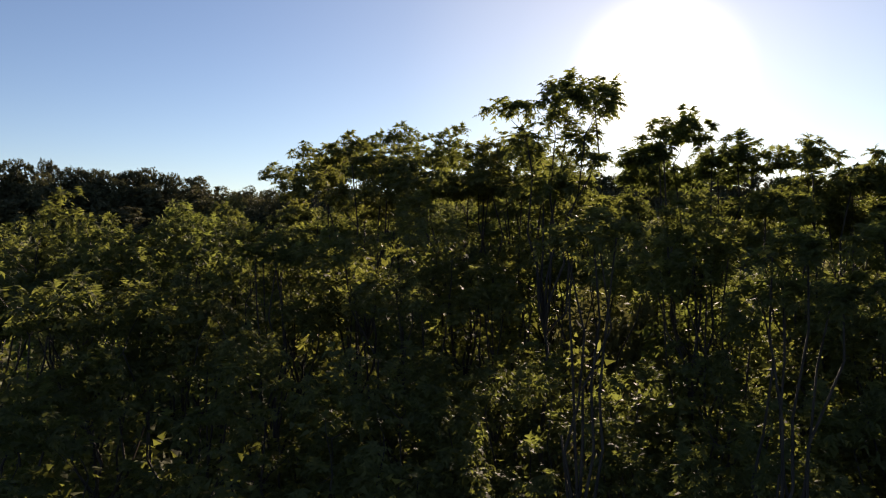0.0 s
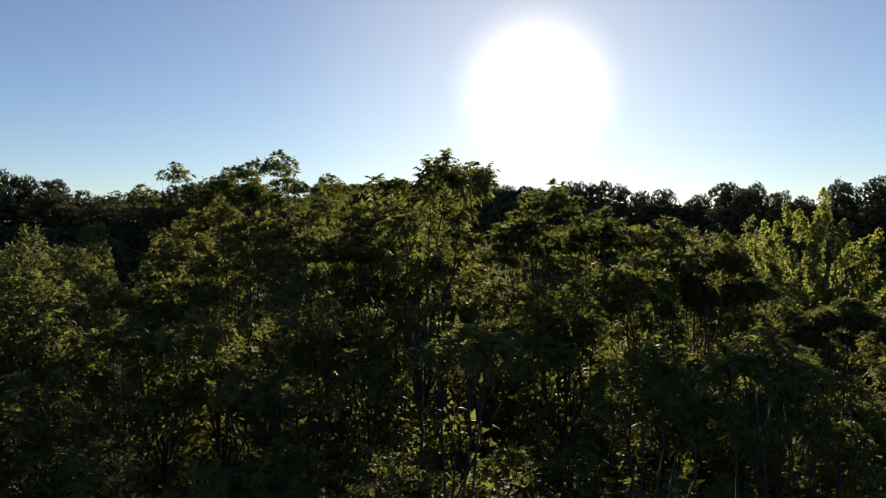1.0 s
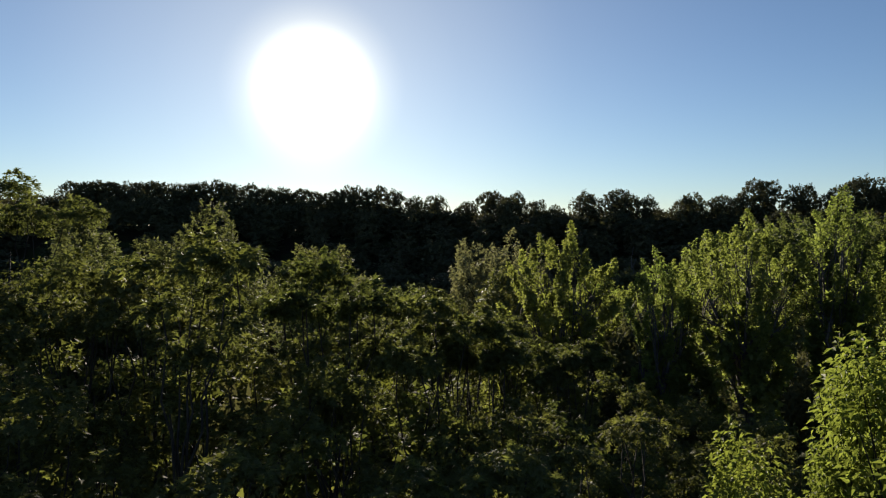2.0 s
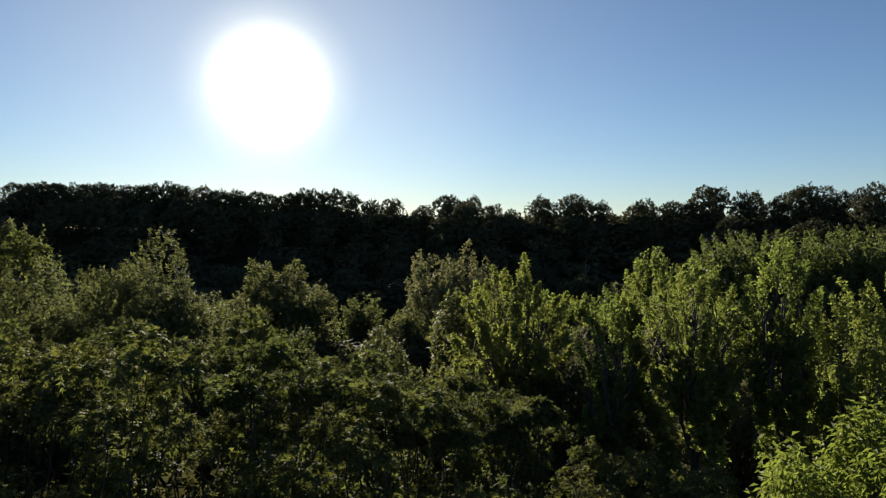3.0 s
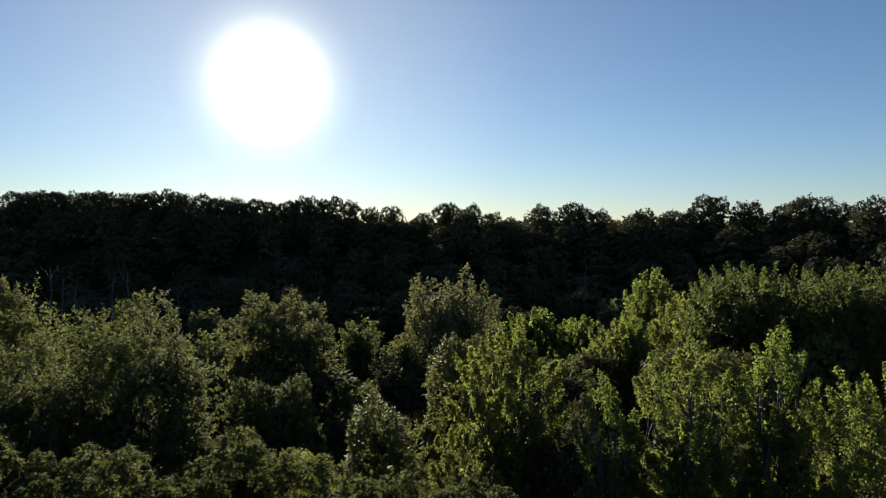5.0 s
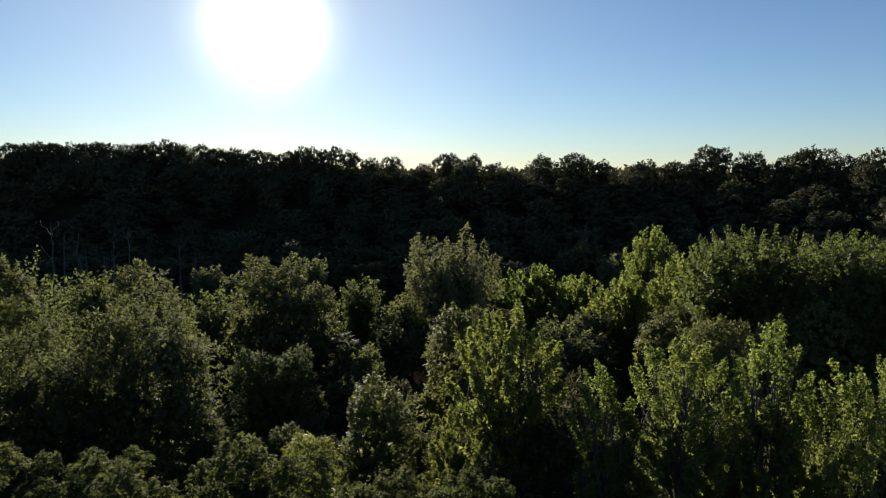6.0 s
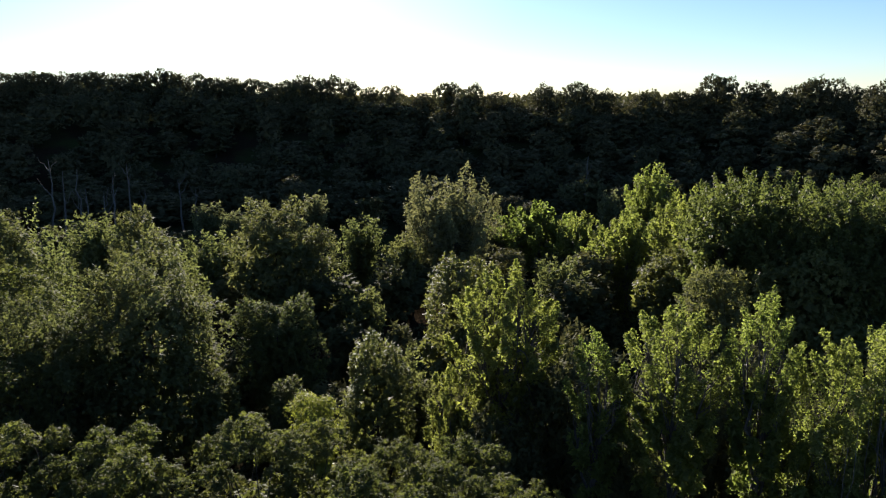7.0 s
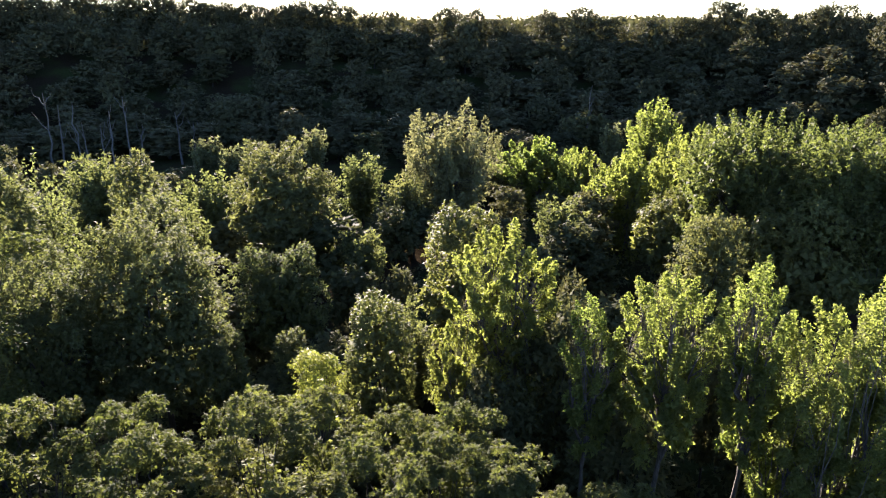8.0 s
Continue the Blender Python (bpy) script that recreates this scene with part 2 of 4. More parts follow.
# what each kind of tree looks like: leaf material, how clumps are laid out, leaf shape
KINDS = {
    "maple": dict(mat=LEAF_MAPLE, lay="fan", flat=0.3, slim=0.75, droop=0.2),
    "broad_maple": dict(mat=LEAF_DIMMED, lay="comb", flat=0.3, slim=0.75, droop=0.2),
    "poplar": dict(mat=LEAF_ROUND, lay="shoots", flat=0.3, slim=0.7, droop=0.2),
    "pale": dict(mat=LEAF_PALE, lay="shoots", flat=0.3, slim=0.6, droop=0.2),
    "round": dict(mat=LEAF_ROUND, lay="dome", flat=0.55, slim=0.65, droop=0.25),
    "vine": dict(mat=LEAF_DIMMED, lay="dome", flat=0.35, slim=0.8, droop=0.3),
    "lime": dict(mat=LEAF_LIME, lay="dome", flat=0.4, slim=0.5, droop=0.4),
    "walnut": dict(mat=LEAF_WALNUT, lay="tufts", flat=0.7, slim=0.4, droop=0.3),
    "oak": dict(mat=LEAF_OAK, lay="ball", flat=0.25, slim=0.95, droop=0.25, fine=0.72),
}


def lay_clumps(lay, h, r, low, rng, count):
    """Centres, sizes and growing directions of the leaf clumps of a crown, about the foot of the tree."""
    z0 = h * low
    ch = h - z0
    golden = np.arange(count) * 2.39996
    up = np.tile([0.0, 0.0, 1.0], (count, 1))
    if lay == "shoots":
        # upright leafy shoots over a broad lobed crown; their tips stand out at uneven heights
        u = (np.arange(count) + 0.5) / count
        lev = 1 - u ** 0.9
        az = golden + rng.normal(0, 0.2, count)
        wide = r * np.interp(lev, [0, 0.15, 0.35, 0.6, 0.82, 1], [0.4, 0.62, 0.86, 1.0, 0.95, 0.7])
        wide *= 1 + 0.17 * np.cos(5 * az + rng.uniform(0, 6)) + rng.normal(0, 0.06, count)
        q = np.where(rng.random(count) < 0.7, rng.uniform(0.78, 0.95, count), rng.uniform(0.1, 0.75, count))
        length = np.clip(0.2 * ch, 0.9, 2.6) * rng.uniform(0.65, 1.4, count)
        tip = np.stack([np.cos(az) * wide * q, np.sin(az) * wide * q, z0 + ch * (0.08 + 0.86 * lev) + rng.normal(0, 0.3, count) * length], -1)
        # each shoot leans towards one of a few leaders, which reach different heights
        lead = int(np.clip(3 + r, 4, 9))
        la = np.arange(lead) * 2 * math.pi / lead + rng.normal(0, 0.25, lead)
        near_l = np.argmin(np.abs((az[:, None] - la[None] + math.pi) % (2 * math.pi) - math.pi), 1)
        near_l = np.where(q < 0.3, lead, near_l)
        hgt = np.append(rng.uniform(0.86, 1.02, lead), 0.95)[near_l]
        lx, ly = np.append(np.cos(la), 0) * 0.66, np.append(np.sin(la), 0) * 0.66
        pull = 0.55 * np.clip((lev - 0.2) / 0.5, 0, 1)
        tip[:, 0] += (lx[near_l] * wide - tip[:, 0]) * pull
        tip[:, 1] += (ly[near_l] * wide - tip[:, 1]) * pull
        tip[:, 2] = np.minimum(z0 + (tip[:, 2] - z0) * hgt, h)
        tip[0] = (0.3 * r, -0.1 * r, h)
        d = unit(np.stack([tip[:, 0] / r * 0.75, tip[:, 1] / r * 0.75, np.full(count, 0.85)], -1) + rng.normal(0, 0.14, (count, 3)))
        w = np.clip(0.22 * math.sqrt(r), 0.22, 0.65) * rng.uniform(0.75, 1.3, count)
        return tip - d * length[:, None] * 0.5, np.stack([w, w, length * 0.5], -1), d
    if lay == "fan":
        # plume-like boughs that rise steeply from the trunk and spread like a fan, with a thinner skirt of shoots below
        skirt = count // 4 if low < 0.6 else count // 8
        nb = int(np.clip(14 + 7 * r, 20, 42))
        m = count - skirt
        bough = np.arange(m) % nb
        f = 0.52 + 0.48 * ((np.arange(m) // nb + 1) / (m // nb + 1))
        f = np.minimum(f + rng.normal(0, 0.02, m), 1)
        order = (np.arange(nb) + rng.uniform(-0.3, 0.3, nb)) / (nb - 1)
        baz = np.arange(nb) * 2.39996 + rng.normal(0, 0.25, nb)
        reach = r * np.interp(order, [0, 0.35, 0.7, 1], [0.9, 1.05, 0.85, 0.2]) * rng.uniform(0.75, 1.1, nb)
        tipz = z0 + ch * np.interp(order, [0, 0.35, 0.7, 1], [0.4, 0.62, 0.84, 1.0]) * rng.uniform(0.88, 1.02, nb)
        stz = z0 + ch * np.interp(order, [0, 1], [0.0, 0.5])
        tipz[-1] = h
        rad, zz = reach[bough] * f ** 0.75, stz[bough] + (tipz - stz)[bough] * f ** 1.3
        p = np.stack([np.cos(baz)[bough] * rad, np.sin(baz)[bough] * rad, zz], -1)
        tan = unit(np.stack([np.cos(baz)[bough] * reach[bough] * 0.75, np.sin(baz)[bough] * reach[bough] * 0.75, (tipz - stz)[bough] * 1.3], -1))
        d = unit(tan + unit(rng.normal(0, 1, (m, 3))) * (0.75 * (1.3 - 0.85 * f))[:, None] + np.array([0, 0, 0.3]))
        length = np.clip(0.13 * ch, 0.6, 1.7) * (1.25 - 0.5 * f) * rng.uniform(0.75, 1.25, m)
        top = f > 0.93
        p = p + d * (length * np.where(top, -0.4, 0.35))[:, None]
        w = np.clip(0.15 * math.sqrt(r), 0.16, 0.42) * (1.3 - 0.4 * f) * rng.uniform(0.8, 1.25, m)
        az = rng.uniform(0, 6.28, skirt)
        q = np.sqrt(rng.uniform(0.1, 1, skirt)) * r * 0.75
        low_p = np.stack([np.cos(az) * q, np.sin(az) * q, z0 + ch * rng.uniform(-0.6 if low < 0.6 else -0.05, 0.4, skirt)], -1)
        low_d = unit(np.stack([np.cos(az) * 0.7, np.sin(az) * 0.7, np.full(skirt, 0.5)], -1) + rng.normal(0, 0.3, (skirt, 3)))
        low_w = np.clip(0.2 * math.sqrt(r), 0.2, 0.5) * rng.uniform(0.8, 1.3, skirt)
        return np.concatenate([p, low_p]), np.concatenate([np.stack([w, w, length * 0.5], -1), np.stack([low_w, low_w, low_w * 1.6], -1)]), np.concatenate([d, low_d])
    if lay == "comb":
        # a broad dome set all over with short upright shoots
        u = (np.arange(count) + 0.5) / count
        el = np.arcsin(1 - 1.55 * u)
        shell = np.where(rng.random(count) < 0.8, rng.uniform(0.88, 0.96, count), rng.uniform(0.5, 0.85, count))
        deep = 1.0 if r > 3.5 else 1.8
        lump = 1 + deep * (0.09 * np.sin(golden * 2.3 + rng.uniform(0, 6)) + 0.08 * np.sin(3 * golden + rng.uniform(0, 6))) + rng.normal(0, 0.03, count)
        body = np.cos(el) ** (0.5 if r > 2.5 else 0.85) * r * shell * lump * np.where(el < 0, 1 + 0.25 * np.sin(el), 1)
        rise = np.sign(el) * np.abs(np.sin(el)) ** 0.68
        c = np.stack([np.cos(golden) * body, np.sin(golden) * body, z0 + ch * 0.42 + rise * ch * np.where(el > 0, 0.54, 0.42) * np.where(el > 0, 0.5 + 0.5 * shell * lump, shell)], -1)
        length = np.clip(0.12 * ch, 1.0, 1.8) * rng.uniform(0.6, 1.4, count)
        c[:, 2] = np.minimum(c[:, 2], h - 0.5 * length)
        d = unit(np.stack([c[:, 0] / r * 0.55, c[:, 1] / r * 0.55, np.full(count, 0.8)], -1) + rng.normal(0, 0.15, (count, 3)))
        w = np.clip(0.105 * math.sqrt(r), 0.18, 0.34) * rng.uniform(0.8, 1.3, count) * math.sqrt(260 / count)
        return c, np.stack([w, w, length * 0.5], -1), d
    if lay in ("dome", "ball"):
        u = (np.arange(count) + 0.5) / count
        el = np.arcsin(1 - 1.8 * u)
        shell = 0.76 + 0.14 * rng.random(count)
        shell[rng.random(count) < 0.22] *= 0.55
        lump = 1 + (0.18 if lay == "dome" else 0.06) * np.sin(golden * 1.7 + rng.uniform(0, 6)) + rng.normal(0, 0.06 if lay == "dome" else 0.035, count)
        rad = shell * lump
        body = np.where(el < 0, 1 + 0.15 * np.sin(el), 1)
        c = np.stack([np.cos(golden) * np.cos(el) ** 0.8 * r * rad * body, np.sin(golden) * np.cos(el) ** 0.8 * r * rad * body,
                      z0 + ch * 0.48 + np.sin(el) * ch * 0.5 * rad], -1)
        size = r * rng.uniform(0.2, 0.33, count) * math.sqrt(30 / count) ** 0.6
        c[:, 2] = np.minimum(c[:, 2], h - 0.8 * size)
        c[0] = (0.1 * r, 0.05 * r, h - 0.8 * size[0])
        return c, np.stack([size, size, size * 0.85], -1), up
    if lay == "spray":
        # small bunches at the ends of a few open, rising boughs: an umbrella with sky between
        c, size = [], []
        for k in range(60 * count):
            high = len(c) < 0.45 * count
            a, w = rng.uniform(0, 6.2832), rng.uniform(0.27, 0.4) * r ** 0.4
            q = math.sqrt(rng.random()) if high else rng.uniform(0.4, 0.95)
            drop = 0.25 * q * q + rng.uniform(0, 0.35) if high else rng.uniform(0.5, 1.8)
            p = np.array([math.cos(a) * q * r, math.sin(a) * q * r, h - w - drop * r * (0 if not c else 1)])
            if all(np.linalg.norm(p - b) > 0.92 * (w + v) for b, v in zip(c, size)):
                c.append(p)
                size.append(w)
                if len(c) >= count:
                    break
        c, size = np.array(c), np.array(size)
        return c, np.stack([size, size, size * 0.8], -1), np.tile([0.0, 0.0, 1.0], (len(c), 1))
    # tufts: rounded heads on spreading boughs, kept apart from each other, each one a dome of smaller bunches
    heads = []
    for k in range(40 * count):
        top_tier = len(heads) < 0.55 * count
        q = math.sqrt(rng.random()) if top_tier else rng.uniform(0.55, 1.0)
        a = rng.uniform(0, 6.2832)
        w = rng.uniform(0.38, 0.6) * r ** 0.6 * (1.0 if top_tier else 0.85)
        drop = 0.28 * r * q * q + rng.uniform(0, 0.5) * r ** 0.7 if top_tier else rng.uniform(0.1, 0.55) * ch
        if not heads:
            q, drop = 0.2 * q, 0.0
        p = np.array([math.cos(a) * q * r * 0.85, math.sin(a) * q * r * 0.85, h - w - drop])
        if all(np.linalg.norm((p - b) * (1, 1, 1.15)) > 1.0 * (w + v) for b, v in heads):
            heads.append((p, w))
            if len(heads) >= count:
                break
    c, size = [], []
    for p, w in heads:
        for k in range(6):
            a, el = rng.uniform(-0.4, 0.4) + k * 1.2566, 1.35 if k == 5 else rng.uniform(0.05, 0.6)
            v = w * rng.uniform(0.34, 0.46)
            c.append(p + np.array([math.cos(a) * math.cos(el), math.sin(a) * math.cos(el), 0.85 * math.sin(el)]) * (w - 0.5 * v))
            size.append(v)
    c, size = np.array(c), np.array(size)
    return c, np.stack([size, size, size * 0.72], -1), np.tile([0.0, 0.0, 1.0], (len(c), 1))


def crown_leaves(h, r, low, total, spec, rng, leaf, shape, lobes, amp):
    """Leafy twigs all over a domed crown that bulges into rounded lobes: points of their leaves. The underside stays thin."""
    k = 7
    m = max(8, total // k)
    z0, ch = h * low, h * (1 - low)
    d = unit(rng.normal(0, 1, (m, 3)) + np.array([0, 0, 0.25]))
    d[:, 2] = np.where(d[:, 2] < -0.6, -d[:, 2], d[:, 2])
    i = np.arange(lobes) + 0.5
    up, turn = 1 - 1.7 * i / lobes, i * 2.39996 + rng.uniform(0, 6.28)
    flat_r = np.sqrt(np.clip(1 - up * up, 0, 1))
    mid = unit(np.stack([flat_r * np.cos(turn), flat_r * np.sin(turn), up], -1) + rng.normal(0, 0.16, (lobes, 3)))
    dot = d @ mid.T
    near = dot.argmax(1)
    bulge = np.exp(-(1 - dot.max(1)) * lobes * 0.5)
    far_out = rng.uniform(0.88, 1.05, lobes)[near] if spec["lay"] == "ball" else rng.uniform(0.8, 1.06, lobes)[near]
    rad = ((1 - amp) + amp * bulge) * far_out * (1 - 0.14 * rng.random(m) ** 2) + rng.normal(0, 0.02, m)
    level = np.abs(d[:, 2]) ** 0.8 * np.sign(d[:, 2])
    if spec["lay"] == "dome":
        d[:, :2] *= np.maximum(np.hypot(d[:, 0], d[:, 1]), 0.05)[:, None] ** -0.14
    p = np.stack([d[:, 0] * r * rad, d[:, 1] * r * rad, level * np.where(d[:, 2] > 0, 0.58, 0.42) * ch * rad], -1)
    p[:, 2] = z0 + 0.42 * ch + p[:, 2]
    top = np.partition(p[:, 2], -6)[-6]
    p[:, 2] = z0 + (p[:, 2] - z0) * (h - 0.8 * leaf - z0) / (top - z0)
    out = unit(d + (d - mid[near]) * 1.6)
    axis = unit(out * 0.8 + np.array([0, 0, 0.35]) + rng.normal(0, 0.35, (m, 3)))
    reach = leaf * rng.uniform(1.0, 2.2, m) * (1.8 if amp > 0.5 else 1)
    a1 = unit(np.cross(axis, rng.normal(0, 1, (m, 3))))
    a2 = np.cross(axis, a1)
    t = np.linspace(0.0, 1.0, k)
    phi = np.arange(k) * 2.4 + rng.uniform(0, 6.28, (m, 1))
    side = (a1[:, None] * np.cos(phi)[..., None] + a2[:, None] * np.sin(phi)[..., None]) * (1 - 0.6 * t)[None, :, None]
    q = p[:, None] + axis[:, None] * (reach[:, None] * (t - 0.7))[..., None]
    along = unit(side + axis[:, None] * (0.3 + 0.4 * t)[None, :, None] - np.array([0, 0, 0.25 if amp < 0.5 else 0.5]) + rng.normal(0, 0.15, (m, k, 3)))
    flat = spec["flat"]
    nrm = unit(np.array([0, 0, 1.0]) * (0.3 + flat) + out[:, None] * (1 - flat) + rng.normal(0, 0.4, (m, k, 3)))
    length = (leaf * rng.uniform(0.7, 1.3, (m, k))).ravel()
    return shape(q.reshape(-1, 3), along.reshape(-1, 3), nrm.reshape(-1, 3), length, length * spec["slim"] * (1.15 if shape is leaf_tris else 1), spec["droop"])


def leaves_for(c, s, grow_dir, per, spec, rng, leaf, pointed, shape=leaf_tris):
    """The leaves of all clumps: points of their kites. They sit mostly on the clumps' outsides and face out and up."""
    n = len(c)
    which = np.repeat(np.arange(n), per)
    m = len(which)
    d = unit(rng.normal(0, 1, (m, 3)))
    if pointed:
        # spindles that taper to a point
        t = rng.random(m) ** 0.9 * 2 - 1
        prof = np.sqrt(np.clip(1 - ((t + 0.35) / 1.35) ** 2, 0, 1)) * np.where(t > -0.35, 1 - 0.45 * (t + 0.35) / 1.35, 1)
        axis = grow_dir[which]
        flat_d = unit(d - (d * axis).sum(-1, keepdims=True) * axis)
        rad = rng.random(m) ** 0.5 * prof * (1 + 0.25 * np.sin(t * 9 + which * 1.7))
        p = c[which] + axis * (s[which, 2] * t)[:, None] + flat_d * (s[which, 0] * rad)[:, None]
        d = unit(flat_d + axis * 0.5)
    else:
        d[:, 2] = np.where(d[:, 2] < -0.45, -d[:, 2] * 0.6, d[:, 2])
        d = unit(d)
        rad = rng.random(m) ** 0.45
        rag = 1 + 0.22 * np.sin(d[:, 0] * 5 + which) * np.sin(d[:, 1] * 5 + which * 2) + 0.12 * rng.normal(0, 1, m)
        p = c[which] + d * s[which] * (rad * rag)[:, None]
    flat = spec["flat"]
    nrm = unit(d * (1 - flat) + np.array([0, 0, 1.0]) * flat + rng.normal(0, 0.45, (m, 3)))
    along = unit(np.cross(nrm, unit(rng.normal(0, 1, (m, 3)))) + d * 0.5)
    length = leaf * rng.uniform(0.65, 1.35, m)
    return shape(p, along, nrm, length, length * spec["slim"] * (1.15 if shape is leaf_tris else 1), spec["droop"])


def part_obj(name, me, parent, label=""):
    ob = new(name, me)
    ob.parent = parent
    if label:
        tagged(ob, label)
    return ob


def fronds_for(c, out, rng, fronds, pairs, reach, leaflet, shape):
    """Rosettes of feathered leaves at the twigs' ends, spread about the way each twig points: points of the leaflets' kites."""
    n = len(c)
    which = np.repeat(np.arange(n), fronds)
    m = len(which)
    d = unit(out[which] * 0.55 + unit(rng.normal(0, 1, (m, 3))) * 0.9 + np.array([0, 0, 0.22]))
    az = np.arctan2(d[:, 1], d[:, 0])
    L = reach * rng.uniform(0.7, 1.2, m)
    side0 = np.stack([-np.sin(az), np.cos(az), 0 * az], -1)
    steps = np.concatenate([np.repeat(np.linspace(0.22, 0.92, pairs), 2), [1.0]])
    sgn = np.concatenate([np.tile([1.0, -1.0], pairs), [0.0]])
    q = len(steps)
    t = steps[None, :, None]
    sag = rng.uniform(0.2, 0.5, m)[:, None, None]
    base = c[which][:, None] + d[:, None] * L[:, None, None] * t
    base[:, :, 2] -= (sag * L[:, None, None] * t * t)[:, :, 0]
    tang = d[:, None] - np.array([0, 0, 1.0]) * sag * 2 * t
    tang = unit(tang)
    along = unit(tang * (0.45 + 0.6 * (sgn == 0))[None, :, None] + side0[:, None] * sgn[None, :, None] * 0.9
                 + rng.normal(0, 0.16, (m, q, 3)) - np.array([0, 0, 0.22]))
    nrm = unit(np.cross(side0[:, None], -tang) + rng.normal(0, 0.25, (m, q, 3)))
    size = leaflet * (1 - 0.55 * np.abs(steps - 0.5)) [None, :] * rng.uniform(0.8, 1.2, (m, q))
    return shape(base.reshape(-1, 3), along.reshape(-1, 3), nrm.reshape(-1, 3), size.ravel(), size.ravel() * 0.44, 0.18)


LABELS = {
    "maple": "young maple with upright yellow-green leafy shoots in a valley wood",
    "poplar": "slender grey-green broadleaf tree with upright shoots in the valley",
    "round": "round-crowned green broadleaf tree in the valley wood",
    "walnut": "small tree with tufts of feathered green leaves",
    "vine": "dense dark green tree with sunlit leafy edges",
    "pale": "pale thin-crowned tree at the foot of the hill",
    "lime": "bright lime-green sunlit tree beside darker trees",
    "broad_maple": "broad dense maple with short upright shoots",
    "oak": "dark green broadleaf tree on the wooded hill",
}


def grow(kind, x, y, top, r, low, seed, leaves, name=None, label=None, group="", base=None, limbs=6, clumps=None, trunk_scale=1.0, mat=None, lay=None, twigs=1, kites=False, airy=False, dense=False, core_leaf=1.7):
    """A tree: a tapered trunk, main limbs with their twigs, and a crown of small leaves in clumps."""
    rng = np.random.default_rng(seed)
    spec = KINDS[kind]
    z = float(ground_z(x, y)) if base is None else base
    h = top - z
    ch = h * (1 - low)
    area = 2 * math.pi * r * ch * 0.8 + math.pi * r * r
    foot = new(name or kind + "_tree")
    foot.empty_display_size = 0.5
    foot.matrix_world = pose(x, y, z)
    tagged(foot, label or LABELS[kind], "tree", group)
    if clumps is None:
        clumps = {"walnut": int(np.clip(area / 2.1, 9, 26)), "dome": int(np.clip(area / 4.5, 16, 56)), "ball": 50}.get(kind if kind == "walnut" else spec["lay"], int(np.clip(area / 0.7, 90, 320)))
    c, s, gdir = lay_clumps(lay or spec["lay"], h, r, low, rng, clumps)
    n = len(c)
    # trunk
    tr = (0.009 * h + 0.018 * r) * trunk_scale * (0.7 if kind == "walnut" else 1)
    lean = rng.normal(0, 0.018 * h, 2)
    tt = np.linspace(0, 1, 9)
    line = np.stack([lean[0] * tt * tt, lean[1] * tt * tt, tt * h * 0.84 - 0.2], -1)
    line[1:, :2] += rng.normal(0, 0.005 * h, (8, 2))
    b = Branches()
    b.add(line, tr * (1 - 0.88 * tt) * (1 + 0.5 * np.exp(-tt * 30)), 7)
    bark = BARK_LIGHT if kind == "maple" else BARK
    trunk = part_obj("trunk", b.mesh("trunk", bark), foot)
    # limbs: each one carries the clumps on its own side
    az = np.arctan2(c[:, 1], c[:, 0])
    side = ((az - rng.uniform(0, 6.28)) % (2 * math.pi) / (2 * math.pi) * limbs).astype(int) % limbs
    for k in range(limbs):
        mine = np.where(side == k)[0]
        if not len(mine):
            continue
        goal = c[mine].mean(0) * np.array([0.8, 0.8, 1])
        t0 = np.clip((goal[2] / h - 0.2) * rng.uniform(0.75, 1.0), 0.12, 0.7) * h
        if kind == "walnut":
            t0 = max(0.4 * h, min(goal[2] - 0.1 * h, (0.74 if airy else 0.66) * h))
        start = np.array([np.interp(t0, line[:, 2], line[:, i]) for i in range(3)])
        b = Branches()
        limb = bend(start, goal, 0.08, rng, 6, 0.025)
        rb = tr * (0.24 if kind == "walnut" else 0.45)
        b.add(limb, rb * np.linspace(1, 0.4, 6), 5)
        for q in mine[::3 if kind == "walnut" else twigs]:
            joint = limb[rng.integers(2, 6)] if kind != "walnut" else limb[1 + np.argmin(np.linalg.norm(limb[1:] + (0, 0, 0.3) - c[q], axis=1))]
            b.add(bend(joint, c[q], 0.04, rng, 4, 0.04), rb * 0.38 * np.array([1, 0.75, 0.5, 0.2]), 3)
        part_obj("limb", b.mesh("limb", bark), trunk)
    # leaves
    shape = leaf_quads if kites else leaf_tris
    heart = np.array([0, 0, h * low + 0.3 * ch])
    if kind == "walnut":
        fr, pairs = 7, 4
        inner = 0 if airy else leaves // 3
        share = s[:, 0] ** 2
        ros = np.maximum((leaves - inner) / (fr * (2 * pairs + 1)) * share / share.sum(), 3).astype(int)
        m = int(ros.sum())
        d = unit(rng.normal(0, 1, (m, 3)) + 0.3 * unit(c - heart).repeat(ros, 0))
        d[:, 2] = np.abs(d[:, 2]) * 1.1 - 0.12
        d = unit(d)
        centre = np.repeat(c, ros, 0) + d * np.repeat(s, ros, 0) * (rng.random((m, 1)) ** 0.25)
        reach = float(np.clip(0.7 * s[:, 0].mean(), 0.16, 0.19 if math.hypot(x, y) < 22 else 0.25))
        verts = [fronds_for(centre, d, rng, fr, pairs, reach, reach * 0.5, shape)]
